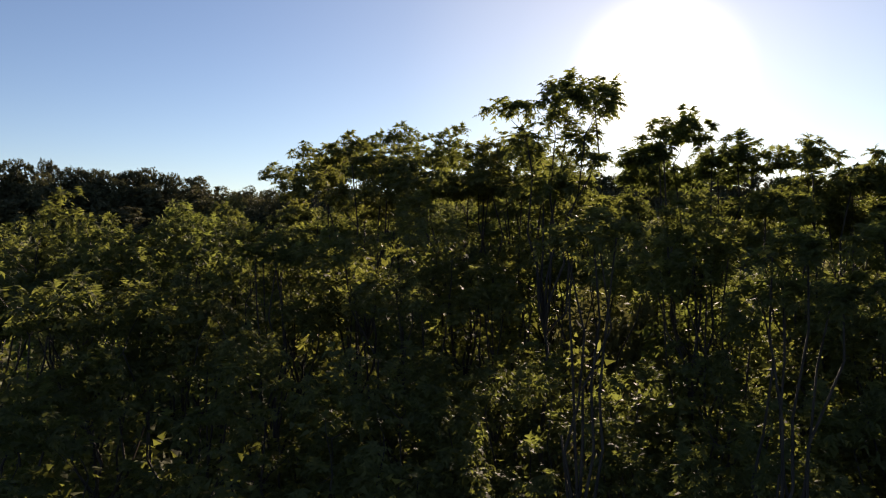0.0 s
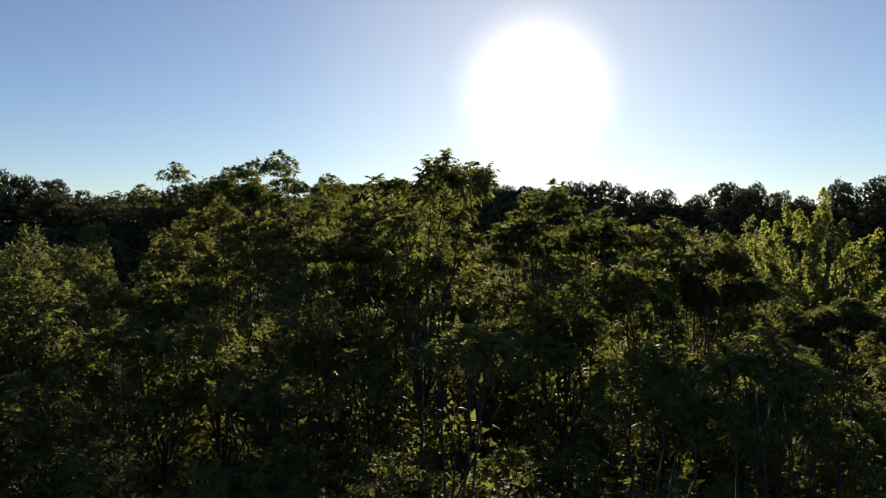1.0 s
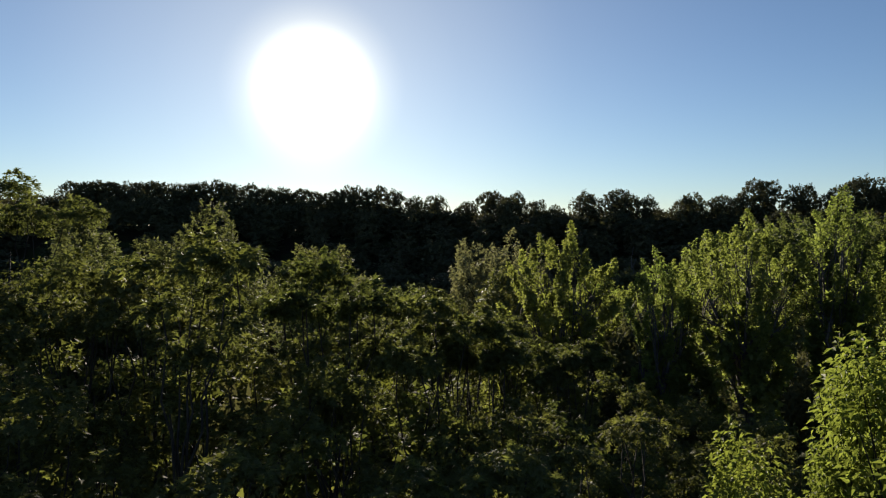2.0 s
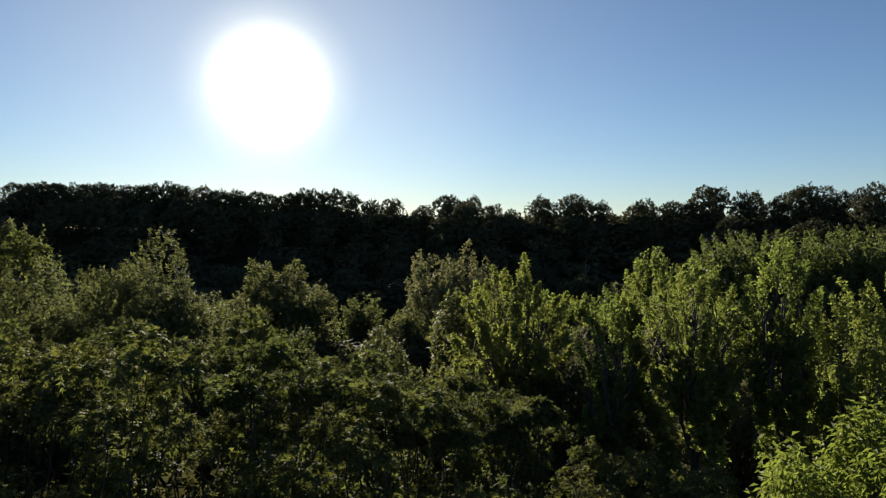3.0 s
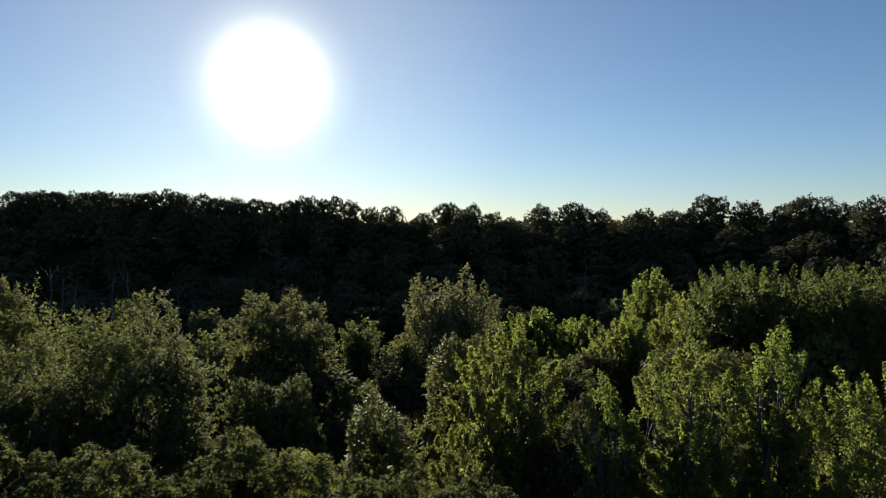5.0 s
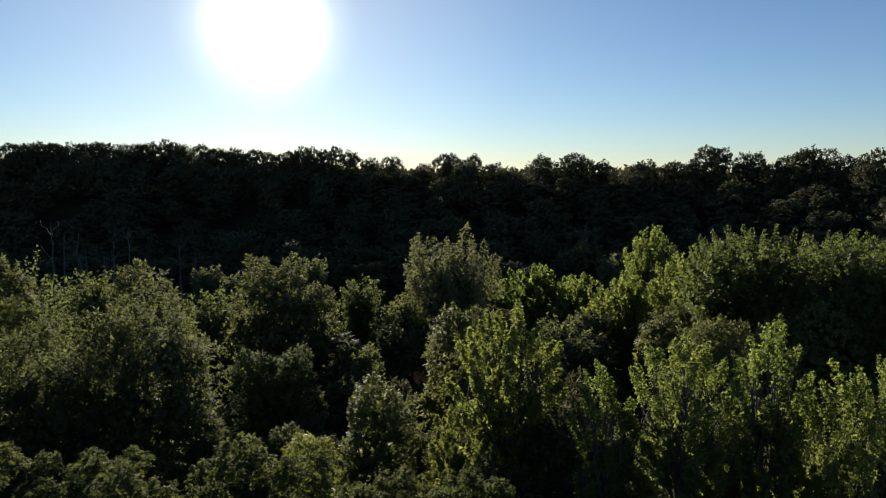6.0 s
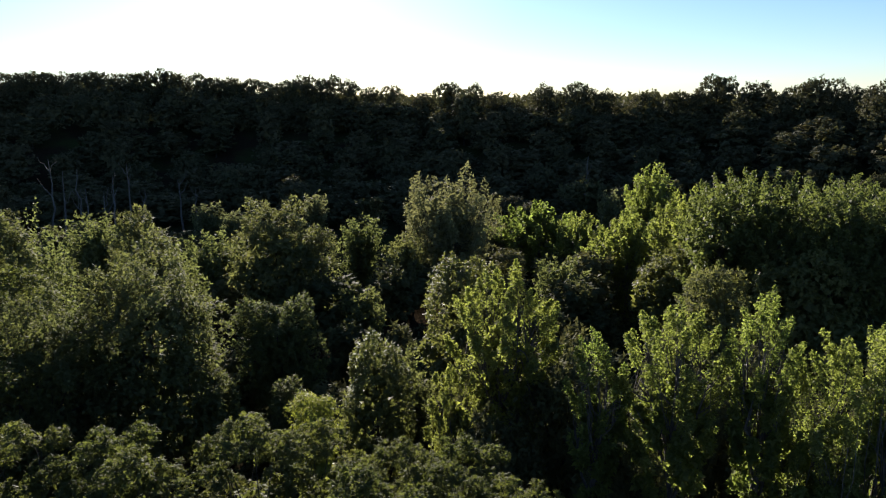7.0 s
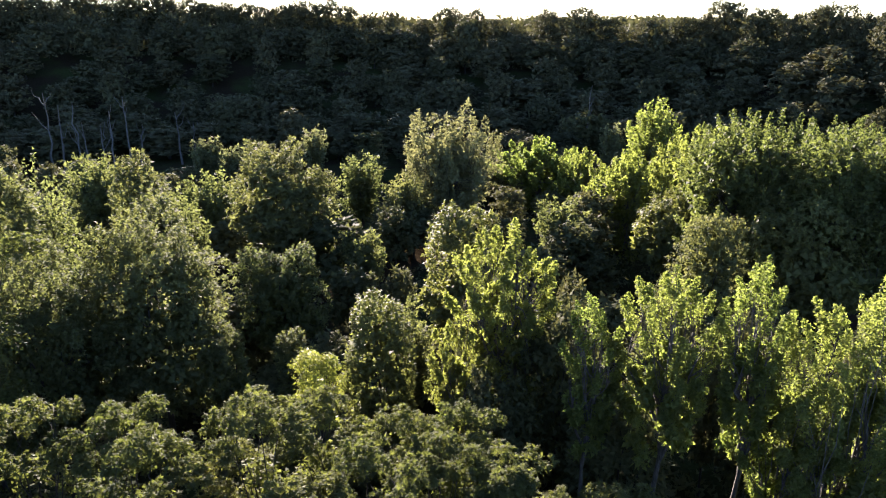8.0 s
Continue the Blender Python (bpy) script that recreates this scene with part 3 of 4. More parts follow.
        if inner:
            # shaded foliage under the tufts and along the limbs
            half = inner // 2
            verts.append(leaves_for(c - np.array([0, 0, 0.9]) * s, s * (0.9, 0.9, 0.6), gdir, max(1, half // n), dict(spec, slim=0.6), rng, 0.09, False, shape))
            deep = 14
            hub = np.stack([rng.normal(0, 0.28 * r, deep), rng.normal(0, 0.28 * r, deep), np.linspace(h * low * 0.75, h - 0.35 * ch, deep)], -1)
            verts.append(leaves_for(hub, np.full((deep, 3), 1.0) * (0.4 * r, 0.4 * r, 0.08 * ch), hub, max(1, half // deep), dict(spec, slim=0.7), rng, 0.14, False, shape))
    else:
        leaf = math.sqrt(2.8 * area / leaves)
        # inner leaves are larger and shade the heart of the crown
        comb, thin = spec["lay"] == "comb", spec["lay"] == "fan" and low > 0.57
        core = int(leaves * (0.45 if comb else 0.38 if dense else 0.1 if thin else 0.2))
        big = leaf * core_leaf * (1.1 if comb else 1.25 if dense else 1.3)
        sink = (0.88, 0.88, 0.9) if comb else (0.72, 0.72, 0.82) if dense else (0.5, 0.5, 0.84)
        if spec["lay"] in ("dome", "ball"):
            verts = [crown_leaves(h, r, low, leaves - core, spec, rng, leaf * spec.get("fine", 1), shape, int(np.clip(8 * r, 12, 34)), 0.2 if kind == "oak" else 0.6 if kind == "lime" else 0.36)]
        else:
            verts = [leaves_for(c, s, gdir, max(1, (leaves - core) // n), spec, rng, leaf, True, shape)]
        verts.append(leaves_for(c * sink, s * (1.4 if comb else 0.9), gdir, max(1, core // n), spec, rng, big, False, shape))
    verts = np.concatenate(verts)
    part_obj("crown", mesh_from("crown", verts, np.arange(len(verts)), 4 if kites else 3, mat or spec["mat"], False), foot)
    return foot


# trees of the valley: kind, place, height of the top, radius of the crown, how far up the crown begins
NEAR = [
    ("maple", 2.95, 30.6, 15.3, 2.60, 0.58, "M"),
    ("maple", 5.7, 24.1, 14.4, 1.10, 0.66, "R"),
    ("maple", 8.2, 23.6, 15.7, 2.15, 0.64, "R"),
    ("maple", 10.6, 22.2, 16.3, 1.25, 0.66, "R"),
    ("maple", 13.6, 21.4, 16.0, 2.60, 0.40, "R"),
    ("maple", 12.1, 21.6, 12.4, 1.95, 0.58, ""),
    ("maple", 0.8, 29.2, 11.3, 1.40, 0.50, ""),
    ("round", -13.9, 32.6, 16.4, 4.12, 0.25, "K"),
    ("round", -17.2, 28.6, 14.9, 3.08, 0.25, ""),
    ("round", -17.4, 32.0, 12.8, 2.19, 0.25, ""),
    ("round", -10.2, 43.0, 10.4, 3.45, 0.25, ""),
    ("vine", -2.8, 31.0, 12.2, 2.04, 0.15, ""),
    ("vine", 1.4, 42.7, 12.9, 2.82, 0.20, ""),
    ("lime", -5.0, 27.3, 10.9, 1.35, 0.70, ""),
    ("round", -11.5, 34.7, 8.6, 1.61, 0.30, ""),
    ("round", 17.3, 44.0, 11.9, 2.64, 0.30, ""),
    ("round", -7.4, 33.8, 8.7, 1.24, 0.30, ""),
    ("poplar", -1.8, 37.6, 9.1, 1.80, 0.30, ""),
]
MID_WEST = [
    ("poplar", -24.4, 41.8, 16.6, 2.92, 0.20, ""),
    ("round", -21.0, 34.5, 16.7, 1.30, 0.30, ""),
    ("poplar", -33.1, 66.7, 12.2, 3.91, 0.20, ""),
    ("round", -23.5, 54.6, 14.1, 2.64, 0.20, ""),
    ("poplar", -21.8, 56.4, 11.4, 3.17, 0.20, ""),
    ("pale", -34.8, 103.9, 7.5, 3.10, 0.25, ""),
    ("pale", -29.7, 100.2, 6.9, 2.53, 0.25, ""),
    ("poplar", -23.8, 71.7, 9.1, 3.96, 0.20, ""),
    ("round", -14.7, 61.3, 13.8, 4.37, 0.20, "D"),
    ("round", -11.6, 63.6, 10.8, 2.34, 0.20, ""),
    ("pale", -18.9, 103.9, 9.1, 2.39, 0.30, ""),
    ("poplar", -9.6, 82.1, 9.0, 3.16, 0.20, ""),
    ("pale", 0.7, 76.7, 15.3, 6.64, 0.20, "G"),
    ("poplar", -3.7, 72.6, 8.9, 3.22, 0.20, ""),
]
MID_EAST = [
    ("maple", 12.4, 91.9, 8.9, 6.35, 0.20, ""),
    ("maple", 16.4, 84.2, 9.0, 3.11, 0.20, ""),
    ("pale", 25.4, 107.8, 8.8, 2.46, 0.30, ""),
    ("maple", 25.3, 86.1, 14.8, 3.80, 0.20, ""),
    ("maple", 19.5, 73.2, 10.9, 4.57, 0.20, ""),
    ("maple", 23.9, 66.6, 14.0, 4.55, 0.20, ""),
    ("broad_maple", 26.4, 54.8, 16.7, 8.04, 0.15, "B"),
    ("broad_maple", 23.6, 57.1, 15.8, 2.97, 0.15, "B"),
    ("broad_maple", 28.1, 47.1, 17.1, 4.39, 0.20, "B"),
    ("poplar", 11.5, 65.7, 8.1, 3.49, 0.20, ""),
    ("vine", 19.6, 59.6, 10.0, 3.27, 0.20, "B"),
    ("poplar", -6.8, 58.2, 7.0, 2.59, 0.20, ""),
    ("vine", 25.0, 46.5, 13.1, 4.65, 0.20, "B"),
]
CANOPY = [
    ("walnut", -25.7, 27.9, 17.4, 2.32, 0.30, ""),
    ("walnut", -26.2, 32.7, 17.5, 2.05, 0.30, ""),
    ("walnut", -17.1, 24.4, 17.2, 2.32, 0.30, ""),
    ("walnut", -18.9, 24.4, 16.8, 1.89, 0.30, ""),
    ("walnut", -7.3, 11.4, 14.75, 1.30, 0.45, "S"),
    ("walnut", -6.0, 11.5, 14.6, 1.30, 0.50, "S"),
    ("walnut", -4.25, 9.45, 15.05, 0.80, 0.55, "T"),
    ("walnut", -2.8, 11.7, 14.7, 1.25, 0.50, "S"),
    ("walnut", -1.1, 11.6, 14.1, 1.15, 0.50, "S"),
    ("walnut", -0.4, 12.1, 13.7, 0.76, 0.50, "S"),
    ("walnut", -11.0, 11.0, 13.4, 1.10, 0.50, "S"),
]
WEST_SIDE = [
    ("poplar", -53.1, 28.2, 13.6, 3.66, 0.25, ""),
    ("poplar", -49.5, 30.3, 13.5, 3.06, 0.25, ""),
    ("maple", -33.0, 20.9, 11.7, 1.74, 0.30, ""),
    ("round", -24.4, 17.5, 11.0, 1.34, 0.30, ""),
    ("round", -28.5, 22.0, 14.1, 2.19, 0.30, ""),
    ("round", -25.0, 21.6, 14.3, 1.74, 0.30, ""),
    ("maple", -15.0, 14.6, 13.0, 0.85, 0.30, ""),
    ("round", -17.4, 20.5, 14.4, 1.86, 0.30, ""),
    ("maple", -21.7, 10.7, 10.4, 0.88, 0.30, ""),
    ("round", -29.4, 17.2, 10.6, 2.07, 0.30, ""),
    ("lime", 5.2, 8.8, 14.2, 1.79, 0.55, "L"),
    ("walnut", 0.3, 9.8, 11.9, 0.37, 0.30, ""),
    ("lime", 3.4, 9.3, 12.4, 1.37, 0.50, "L"),
    ("lime", 4.6, 9.0, 13.2, 1.06, 0.50, "L"),
]
FEATHERED = [
    ("walnut", -8.7, 17.5, 14.0, 1.50, 0.45, ""),
    ("walnut", -7.1, 15.4, 14.5, 1.40, 0.45, ""),
    ("walnut", -10.8, 17.4, 14.2, 1.50, 0.45, ""),
    ("walnut", -4.9, 17.2, 14.5, 1.30, 0.45, ""),
    ("walnut", -1.7, 16.1, 13.7, 1.50, 0.45, ""),
    ("walnut", -3.7, 20.3, 12.7, 1.50, 0.45, ""),
    ("walnut", -1.0, 19.5, 12.6, 1.40, 0.45, ""),
    ("walnut", 0.2, 17.6, 12.9, 1.20, 0.45, ""),
    ("walnut", 2.0, 16.8, 12.4, 0.85, 0.50, ""),
    ("walnut", -13.4, 16.9, 14.1, 1.60, 0.45, ""),
    ("walnut", -3.2, 14.6, 13.6, 1.30, 0.45, ""),
    ("walnut", 0.8, 20.5, 12.2, 1.30, 0.45, ""),
    ("walnut", -6.2, 19.4, 11.6, 1.40, 0.45, ""),
]
SAPLINGS = [
    ("walnut", 0.0, 6.3, 13.00, 0.55, 0.8, "P"),
    ("walnut", -0.9, 6.6, 12.75, 0.50, 0.8, "P"),
    ("walnut", -2.6, 6.2, 12.95, 0.55, 0.8, "P"),
    ("walnut", -5.8, 9.9, 12.30, 0.60, 0.8, "P"),
    ("walnut", -7.6, 6.9, 12.70, 0.50, 0.8, "P"),
    ("walnut", 0.9, 9.0, 12.20, 0.50, 0.8, "P"),
    ("walnut", 2.0, 10.5, 12.30, 0.55, 0.8, "P"),
    ("walnut", -8.0, 9.4, 14.45, 1.25, 0.45, "S"),
]
CREST_EAST = [
    (62, 165, 26.6, 5.6),
    (68, 158, 25.1, 4.7),
    (73, 142, 25.4, 6.6),
    (75, 132, 23.6, 3.8),
    (74, 122, 24.6, 4.2),
    (54, 168, 23.1, 4.4),
    (48, 174, 22.6, 4.5),
    (40, 180, 23.8, 3.4),
    (34, 183, 25.4, 6.5),
    (26, 188, 25.2, 4.8),
    (18, 191, 21.7, 4.0),
    (13, 193, 23.2, 3.7),
    (8, 194, 25.4, 3.7),
    (1, 195, 25.7, 5.1),
    (-6, 200, 23.0, 3.8),
    (-15, 206, 25.1, 4.5),
    (-21, 207, 24.8, 3.8),
    (-27, 208, 26.8, 4.0),
]
CREST_MIDDLE = [
    (-32, 210, 28.1, 3.5),
    (-40, 210, 28.2, 5.5),
    (-46, 209, 26.7, 3.9),
    (-55, 209, 27.2, 4.9),
    (-62, 209, 27.7, 5.5),
    (-70, 209, 28.7, 5.0),
    (-81, 211, 30.1, 5.9),
    (-89, 208, 28.7, 5.7),
    (-97, 204, 29.0, 5.7),
    (-103, 201, 29.0, 5.1),
    (-110, 198, 28.8, 5.7),
    (-116, 194, 28.4, 5.7),
    (-76, 209, 28.6, 4.6),
    (-85, 207, 29.1, 4.7),
    (-92, 204, 28.5, 4.7),
    (-100, 203, 28.6, 4.7),
    (-107, 199, 28.6, 4.7),
    (-113, 196, 28.4, 4.7),
]
CREST_WEST = [
    (-66, 208, 27.6, 4.2),
    (-59, 208, 27.0, 4.2),
    (-50, 208, 26.4, 4.1),
    (-43, 208, 26.9, 4.1),
    (-35, 208, 27.2, 3.5),
    (58, 166, 23.5, 3.7),
    (71, 150, 23.6, 3.5),
    (73, 136, 23.3, 3.0),
    (-196, 104, 31.8, 6.5),
    (-192, 111, 32.1, 3.7),
    (-189, 116, 30.0, 5.6),
    (-186, 121, 29.8, 6.5),
    (-182, 127, 29.5, 4.6),
    (-179, 131, 30.4, 7.4),
    (-175, 137, 28.9, 4.6),
    (-170, 142, 28.2, 4.6),
]
TAG_LABELS = {
    ("walnut", "S"): "tall thin tree with airy tufts of feathered leaves above the canopy",
    ("walnut", "T"): "tallest tree of the canopy with round tufts of feathered leaves",
    ("walnut", "P"): "slender sapling with a few pale feathered leaf sprays",
    ("pale", "G"): "broad grey-green tree with a flat top of upright shoots",
    ("maple", "M"): "bright yellow-green young maple with a bare lower trunk",
    ("maple", "R"): "leafy young maple with sunlit upright shoots above a shaded body",
    ("broad_maple", "B"): "very broad dense maple with a sunlit top and dark underside",
    ("round", "D"): "broad dome-crowned tree with a sunlit pale green rim",
    ("round", "K"): "large round dark green tree with lit outer leaves",
    ("lime", "L"): "large bright lime-green tree with fresh sunlit leaves",
    ("vine", "B"): "dense dark round tree standing in the shade of taller ones",
}
placed = []
seed = 100
for rows in (NEAR, MID_WEST, MID_EAST, CANOPY, WEST_SIDE, FEATHERED, SAPLINGS):
    for kind, x, y, top, r, low, tag in rows:
        seed += 1
        h = top - float(ground_z(x, y))
        area = 2 * math.pi * r * h * (1 - low) * 0.8 + math.pi * r * r
        leaf = max((0.0031 if "maple" in kind else 0.004) * math.hypot(x, y), 0.08)
        want = int(np.clip(2.8 * area / leaf ** 2, 2500, 64000 if tag == "K" else 52000))
        airy = tag in ("P", "T")
        if kind == "walnut":
            want = {"S": 19000, "T": 11500, "P": 2600}.get(tag, 21000 if math.hypot(x, y) < 25 else 26000)
        if kind == "broad_maple":
            want = int(want * 1.1)
        if tag == "M":
            want = int(want * 0.72)
        if tag == "L":
            want = 15000
        grow(kind, x, y, top, r, low, seed, want, group="valley trees", airy=airy, dense=tag in ("B", "R", "D", "K") or kind == "vine", limbs=10 if tag == "M" else 6, twigs=2 if math.hypot(x, y) > 40 else 1, kites=tag == "L", clumps={"L": 60, "D": 70, "S": 12, "T": 14}.get(tag), lay="spray" if tag == "T" else None,
             label=TAG_LABELS.get((kind, tag)))
        placed.append((x, y, r))


def clear_of(x, y, r, spread=0.75):
    return all((x - a) ** 2 + (y - b) ** 2 > (spread * (r + c)) ** 2 for a, b, c in placed)


# the close canopy of small feather-leaved trees in the foreground
rng_c = np.random.default_rng(21)
made = 0
for k in range(4000):
    a, d = rng_c.uniform(-66, 22), math.sqrt(rng_c.uniform(7.2 ** 2, 20 ** 2))
    x, y = d * math.sin(radians(a)) - 0.3, d * math.cos(radians(a)) - 0.3
    r = rng_c.uniform(1.4, 2.1)
    if not clear_of(x, y, r, 0.53 if d < 13 else 0.68) or (d > 13.5 and -42 < a < 6):
        continue
    top = rng_c.uniform(12.2, 13.4) + 0.035 * (d - 8)
    if a > 0:
        top -= 2.2 * min(1, a / 10)
    if d < 9.5:
        top = rng_c.uniform(10.8, 11.9)
    seed += 1
    grow("walnut", x, y, top, r, 0.3, seed, (9000 if d < 9 else 12500 if d < 14 else 11500), group="valley trees")
    placed.append((x, y, r))
    made += 1
    if made >= 52:
        break


# ---------------------------------------------------------------- lower trees between them
rng_f = np.random.default_rng(33)


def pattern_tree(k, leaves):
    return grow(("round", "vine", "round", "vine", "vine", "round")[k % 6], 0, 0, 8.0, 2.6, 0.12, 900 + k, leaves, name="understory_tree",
                label="low tree filling the wood's understory, leaves dimmed for shade", group="understory trees", base=0.0, limbs=2, clumps=24, twigs=3, core_leaf=0.9, mat=LEAF_SHADED)


close_protos = [pattern_tree(k + 20, 5200) for k in range(4)]
fine_protos = [pattern_tree(k, 2900) for k in range(5)]
protos = [pattern_tree(k + 6, 1450) for k in range(6)]


def scaled(x, y, z, turn, sx, sz):
    return pose(x, y, z, 0, 0, turn) @ Matrix.Diagonal((sx, sx, sz, 1))


spots = []
used = set()


def settle(group, k, m):
    """The first use of a pattern tree moves it to its place, later ones copy it."""
    ob = group[k % len(group)]
    if ob.name in used:
        return copy_thing(ob, m)
    used.add(ob.name)
    ob.matrix_basis = m
    return ob


# a clump of low trees closes the gap in the valley's middle
for k, (x, y, r, height) in enumerate([(-12.7, 46.4, 2.4, 6.5), (-13.6, 44.0, 2.2, 6.0), (-11.6, 48.8, 2.4, 6.0), (11.4, 60.0, 2.6, 7.0), (13.2, 64.5, 2.8, 6.5), (14.8, 69.5, 3.0, 7.5), (16.2, 75.0, 3.0, 7.0), (13.6, 58.5, 2.4, 6.0), (10.5, 62.4, 2.4, 5.5), (-3.0, 70.6, 2.8, 6.0), (-1.8, 73.5, 2.8, 6.5), (-4.6, 72.5, 2.6, 6.0)]):
    spots.append((x, y, r))
    settle(protos, k, scaled(x, y, float(ground_z(x, y)) - 0.05, 70 * k, r / 2.6, height / 8.0))
# a close stand of them behind the maples, added to shade their lower halves
for k in range(600):
    a, d = rng_f.uniform(4, 34), rng_f.uniform(26, 38)
    x, y = d * math.sin(radians(a)), d * math.cos(radians(a))
    # lane kept free for the sun to reach the right-hand maple
    if abs(x - 12.4 + 0.247 * (y - 19.6)) < 3.2 and y < 36:
        continue
    r = rng_f.uniform(1.8, 2.6)
    if any((x - p) ** 2 + (y - q) ** 2 < (0.7 * (r + s)) ** 2 for p, q, s in spots) or not clear_of(x, y, 0.5 * r, 0.5):
        continue
    spots.append((x, y, r))
    settle(close_protos, k, scaled(x, y, float(ground_z(x, y)) - 0.05, rng_f.uniform(0, 360), r / 2.6, rng_f.uniform(8.2, 9.8) / 8.0))
for k in range(6000):
    a, d = rng_f.uniform(-68, 46), math.sqrt(rng_f.uniform(7 ** 2, 112 ** 2))
    x, y = d * math.sin(radians(a)), d * math.cos(radians(a))
    r = rng_f.uniform(1.9, 3.2)
    if any((x - p) ** 2 + (y - q) ** 2 < (0.8 * (r + s)) ** 2 for p, q, s in spots) or not clear_of(x, y, 0.6 * r, 0.5):
        continue
    spots.append((x, y, r))
    height = rng_f.uniform(9.0, 11.6) if d < 14 and a < 5 else rng_f.uniform(7.6, 9.6) if d < 20 else rng_f.uniform(5.0, 8.5) * (0.9 if d < 40 else 1.0)
    settle(close_protos if d < 24 else fine_protos if d < 42 else protos, len(spots), scaled(x, y, float(ground_z(x, y)) - 0.05, rng_f.uniform(0, 360), r / 2.6, height / 8.0))
    if len(spots) >= 205:
        break

# pattern trees without a place of their own stand on the near side of the valley
for k, ob in enumerate(o for o in close_protos + fine_protos + protos if o.name not in used):
    ob.matrix_basis = scaled(-14 + 5 * k, -16 - 2 * (k % 3), float(ground_z(-14 + 5 * k, -16)), 40 * k, 1, 1)

# trees on the near side
rng_b = np.random.default_rng(44)
for k in range(30):
    a, d = rng_b.uniform(62, 285), rng_b.uniform(7, 24) if k < 16 else rng_b.uniform(24, 60)
    x, y = d * math.sin(radians(a)), d * math.cos(radians(a))
    copy_thing((fine_protos[k % 5] if k < 16 else protos[k % 6]), scaled(x, y, float(ground_z(x, y)), rng_b.uniform(0, 360), rng_b.uniform(1, 1.4), rng_b.uniform(1.1, 1.4)))

# ---------------------------------------------------------------- the wooded hill
for k, (x, y, top, r) in enumerate(CREST_EAST + CREST_MIDDLE + CREST_WEST):
    low = (0.03, 0.1, 0.06)[k % 3]
    grow("oak", x, y, top + 0.5, r * 1.05, low, 1300 + k, 6000, label="dark oak standing on the crest of the wooded hill", group="hill trees",
         limbs=5, clumps=(30, 24, 36)[k % 3], trunk_scale=1.3, twigs=3, core_leaf=1.2)
hill = []
for k in range(8):
    hill.append(grow("oak", 0, 0, 12.0, 4.2, 0.06, 1500 + k, 1150, name="hill_tree", group="hill trees", base=0.0, limbs=2, clumps=40, twigs=40, core_leaf=1.1))
fine_hill = [grow("oak", 0, 0, 12.0, 4.2, 0.06, 1560 + k, 3400, name="hill_tree", group="hill trees", base=0.0, limbs=3, clumps=52, twigs=4, core_leaf=1.1) for k in range(4)]
rng_h = np.random.default_rng(55)
spots_h = []
for k in range(40000):
    a = rng_h.uniform(-70, 44)
    u = rng_h.uniform(0.57, 1.08)
    d = float(lerp_table(RIDGE, a)) * u
    if abs(a - 11.7) < 2.2 and d < 131:
        continue
    x, y = d * math.sin(radians(a)), d * math.cos(radians(a))
    if any((x - p) ** 2 + (y - q) ** 2 < (4.2 if 0.9 < u < 1.08 else 5.6) ** 2 for _, p, q, *_ in spots_h):
        continue
    h = rng_h.uniform(9.0, 12.5) if u < 0.93 else rng_h.uniform(7.0, 9.0)
    if u < 0.66:
        h *= 0.75
    spots_h.append((u > 0.99, x, y, h, rng_h.uniform(0, 360), rng_h.uniform(0.85, 1.2)))
    if len(spots_h) >= 480:
        break
spots_h.sort(key=lambda row: (row[0], math.hypot(row[1], row[2])))
rest = []
for k, (_, x, y, h, turn, wide) in enumerate(spots_h):
    m = scaled(x, y, float(ground_z(x, y)) - 0.1, turn, wide, h / 12.0)
    if math.hypot(x, y) < 120 and k < 200:
        settle(fine_hill, k, m)
    elif k < 290:
        settle(hill, k, m)
    else:
        rest.append((k % 8, m))
for k, ob in enumerate(o for o in fine_hill + hill if o.name not in used):
    ob.matrix_basis = scaled(40 + 8 * k, -40, float(ground_z(40 + 8 * k, -40)), 30 * k, 1, 1)
# those farther up and behind the crest, too far to be told apart
far = []
for k, m in rest:
    me = next(o for o in hill[k].children if o.name.startswith("crown")).data
    co = np.empty(len(me.vertices) * 3, np.float32)
    me.vertices.foreach_get("co", co)
    half = co.reshape(-1, 3, 3)[:: 2].reshape(-1, 3)
    far.append(half @ np.array(m.to_3x3()).T + np.array(m.translation))
rng_r = np.random.default_rng(77)
az = np.radians(np.linspace(-72, 46, 330) + rng_r.normal(0, 0.2, 330))
dr = lerp_table(RIDGE, np.degrees(az)) * rng_r.uniform(0.92, 1.0, 330)
edge = np.stack([dr * np.sin(az), dr * np.cos(az), ground_z(dr * np.sin(az), dr * np.cos(az)) + rng_r.uniform(-0.6, 3.0, 330)], -1)
back = np.radians(np.linspace(-72, 46, 260) + rng_r.normal(0, 0.2, 260))
db = lerp_table(RIDGE, np.degrees(back)) * rng_r.uniform(1.02, 1.09, 260)
edge = np.concatenate([edge, np.stack([db * np.sin(back), db * np.cos(back), ground_z(db * np.sin(back), db * np.cos(back)) + rng_r.uniform(-0.2, 5.0, 260)], -1)])
far.append(leaves_for(edge, np.full((590, 3), 2.6), edge, 100, KINDS["oak"], rng_r, 0.7, False))
# treetops on the plateau behind the crest
back = np.radians(rng_r.uniform(-72, 46, 620))
db = lerp_table(RIDGE, np.degrees(back)) * rng_r.uniform(1.07, 1.75, 620)
tops = np.stack([db * np.sin(back), db * np.cos(back), ground_z(db * np.sin(back), db * np.cos(back)) + rng_r.uniform(2.5, 5.5, 620)], -1)
far.append(leaves_for(tops, np.full((620, 3), 1.0) * (5.5, 5.5, 3.2), tops, 32, KINDS["oak"], rng_r, 1.5, False))
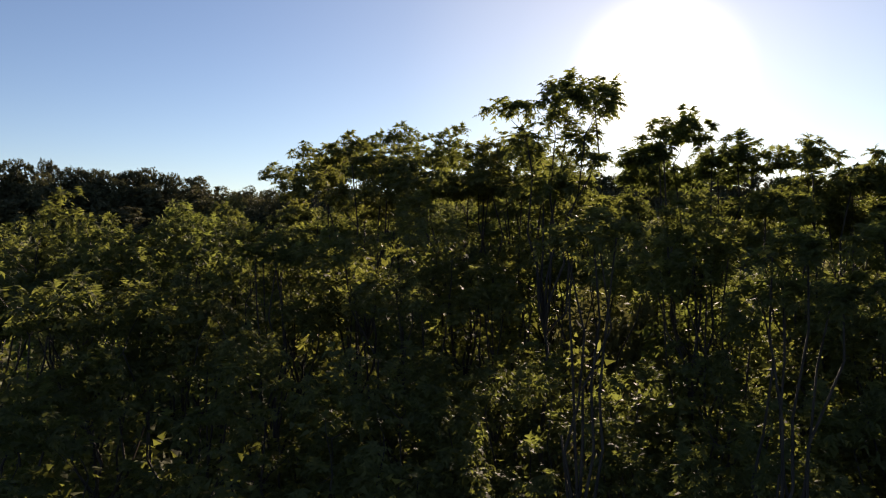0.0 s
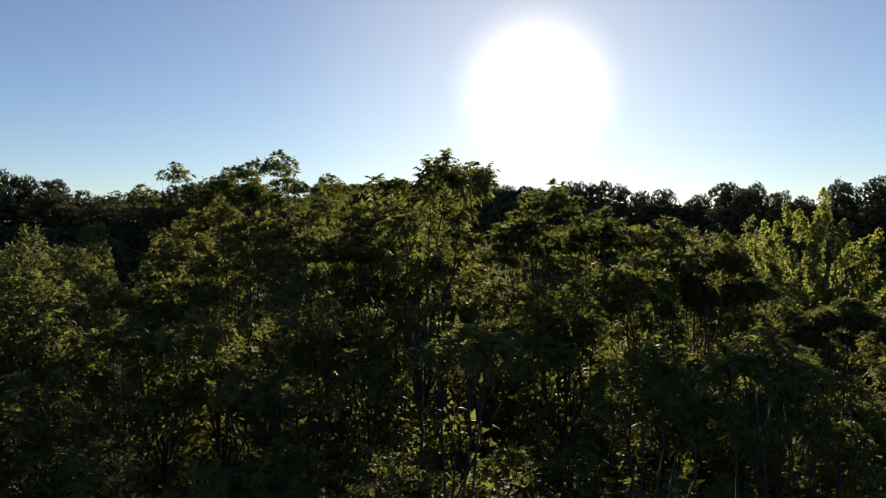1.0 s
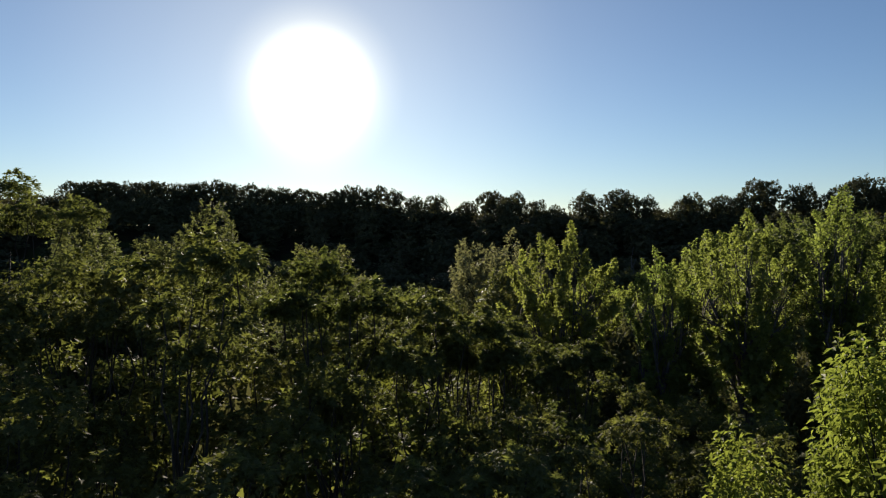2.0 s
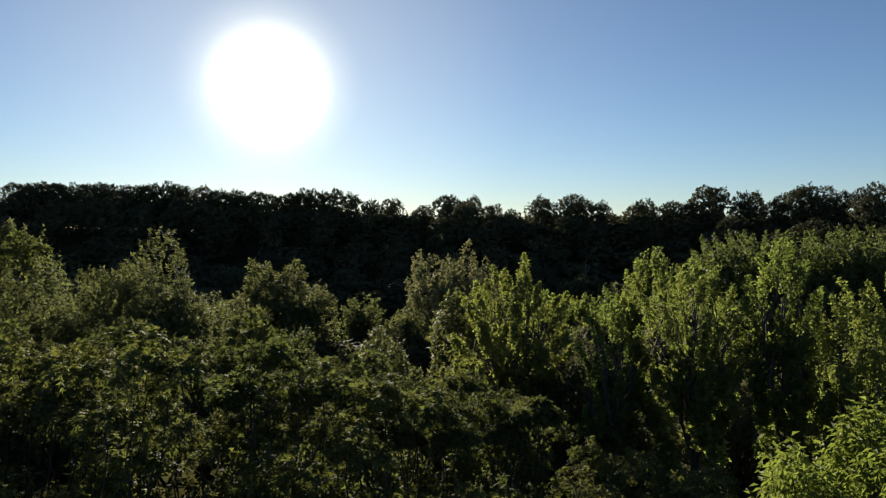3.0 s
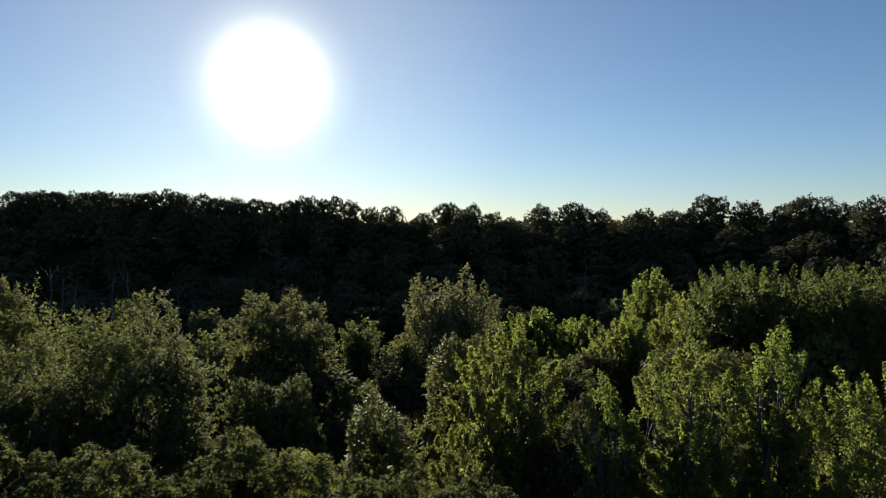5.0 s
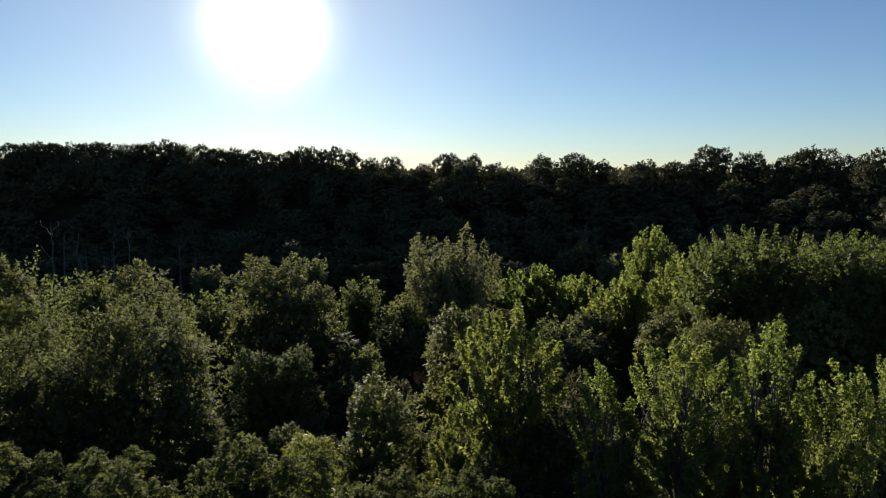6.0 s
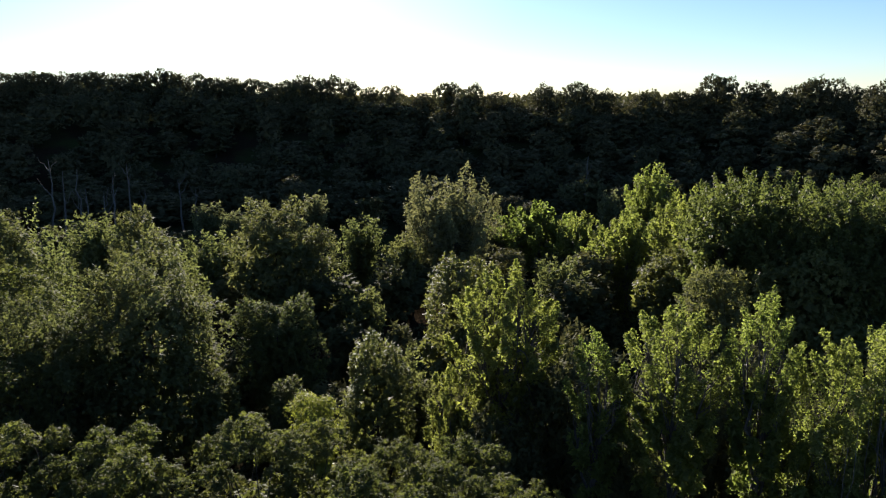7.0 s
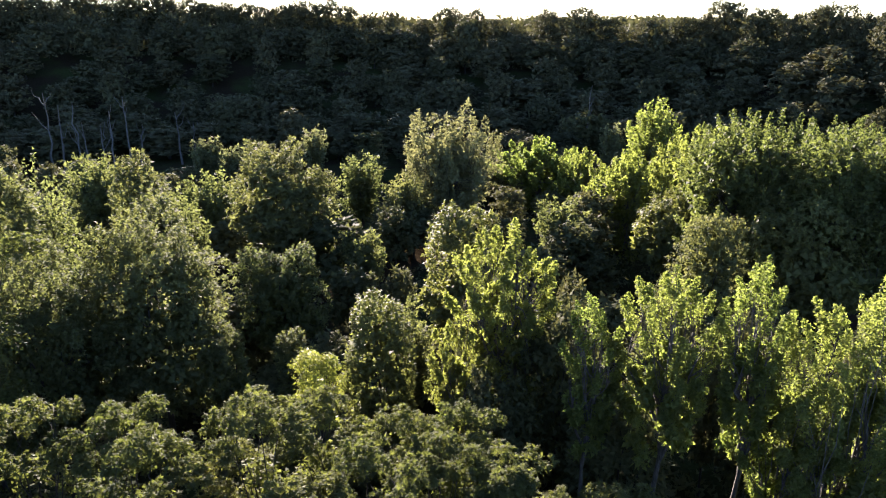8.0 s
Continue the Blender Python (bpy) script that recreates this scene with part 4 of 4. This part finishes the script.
# and on the low country out to the horizon
back = np.radians(rng_r.uniform(-60, 46, 700))
db = rng_r.uniform(290, 1200, 700)
tops = np.stack([db * np.sin(back), db * np.cos(back), ground_z(db * np.sin(back), db * np.cos(back)) + rng_r.uniform(5, 9, 700)], -1)
far.append(leaves_for(tops, np.full((700, 3), 1.0) * (11, 11, 4), tops, 40, KINDS["oak"], rng_r, 2.6, False))
far = np.concatenate(far)
tagged(new("far_woods", mesh_from("far_woods", far, np.arange(len(far)), 3, LEAF_OAK, False)), "dark green treetops of the woods covering the hill", "woods", kind="stuff")


# ---------------------------------------------------------------- undergrowth on the valley floor
def build_undergrowth():
    rng = np.random.default_rng(66)
    n = 1800
    a, d = np.radians(rng.uniform(-68, 46, n)), np.sqrt(rng.uniform(5 ** 2, 100 ** 2, n))
    d[: n // 2] = np.sqrt(rng.uniform(5 ** 2, 48 ** 2, n // 2))
    a[-300:], d[-300:] = rng.uniform(0, 6.28, 300), np.sqrt(rng.uniform(1.0, 26 ** 2, 300))
    x, y = d * np.sin(a), d * np.cos(a)
    high = rng.uniform(0.5, 1.6, n)
    c = np.stack([x, y, ground_z(x, y) + high * 0.55], -1)
    size = np.stack([rng.uniform(0.7, 1.5, n), rng.uniform(0.7, 1.5, n), high * 0.6], -1)
    verts = leaves_for(c, size, c, 45, KINDS["round"], rng, 0.34, False)
    me = mesh_from("undergrowth", verts, np.arange(len(verts)), 3, LEAF_SHADED, False)
    tagged(new("undergrowth", me), "low shrubs and saplings on the forest floor, leaves dimmed for shade", "undergrowth", kind="stuff")


build_undergrowth()


# ---------------------------------------------------------------- dead trees at the foot of the hill
def dead_tree(x, y, top, seed_d):
    rng = np.random.default_rng(seed_d)
    z = float(ground_z(x, y))
    h = top - z
    foot = new("dead_tree")
    foot.matrix_world = pose(x, y, z)
    tagged(foot, "bare pale grey dead tree at the hill's foot", "dead tree", "dead trees")
    tt = np.linspace(0, 1, 8)
    lean = rng.normal(0, 0.06 * h, 2)
    line = np.stack([lean[0] * tt, lean[1] * tt, tt * h - 0.2], -1)
    line[1:, :2] += rng.normal(0, 0.012 * h, (7, 2))
    b = Branches()
    b.add(line, 0.2 * (1 - 0.8 * tt), 6)
    trunk = part_obj("trunk", b.mesh("trunk", BARK_PALE), foot)
    for k in range(rng.integers(2, 5)):
        s = line[rng.integers(3, 7)]
        a = rng.uniform(0, 6.28)
        e = s + np.array([math.cos(a), math.sin(a), 1.6]) * rng.uniform(0.8, 2.2)
        b = Branches()
        b.add(bend(s, e, 0.1, rng, 5, 0.04), 0.085 * np.linspace(1, 0.25, 5), 4)
        part_obj("branch", b.mesh("branch", BARK_PALE), trunk)


DEAD = [
    (-60.4, 108.8, 13.5),
    (-58.2, 107.7, 11.6),
    (-57.8, 112.4, 11.5),
    (-54.1, 107.6, 9.1),
    (-51.4, 106.7, 8.6),
    (-51.4, 110.0, 10.4),
    (-50.8, 114.7, 12.2),
    (-50.7, 118.0, 7.3),
    (-44.1, 118.6, 9.3),
    (25.1, 126.3, 12.6),
    (-42.6, 121.2, 7.1),
]
for k, (x, y, top) in enumerate(DEAD):
    dead_tree(x, y, top, 1700 + k)
    if x > 0:
        # leafy trees hide the lower part of the single snag
        for dx in (-2.5, 0.6, 3.2):
            z = float(ground_z(x * 0.955 + dx, y * 0.955))
            copy_thing(protos[k % 6], scaled(x * 0.955 + dx, y * 0.955, z, 50 * dx, 1.1, (top - 2.6 - 0.4 * abs(dx) - z) / 8.0))
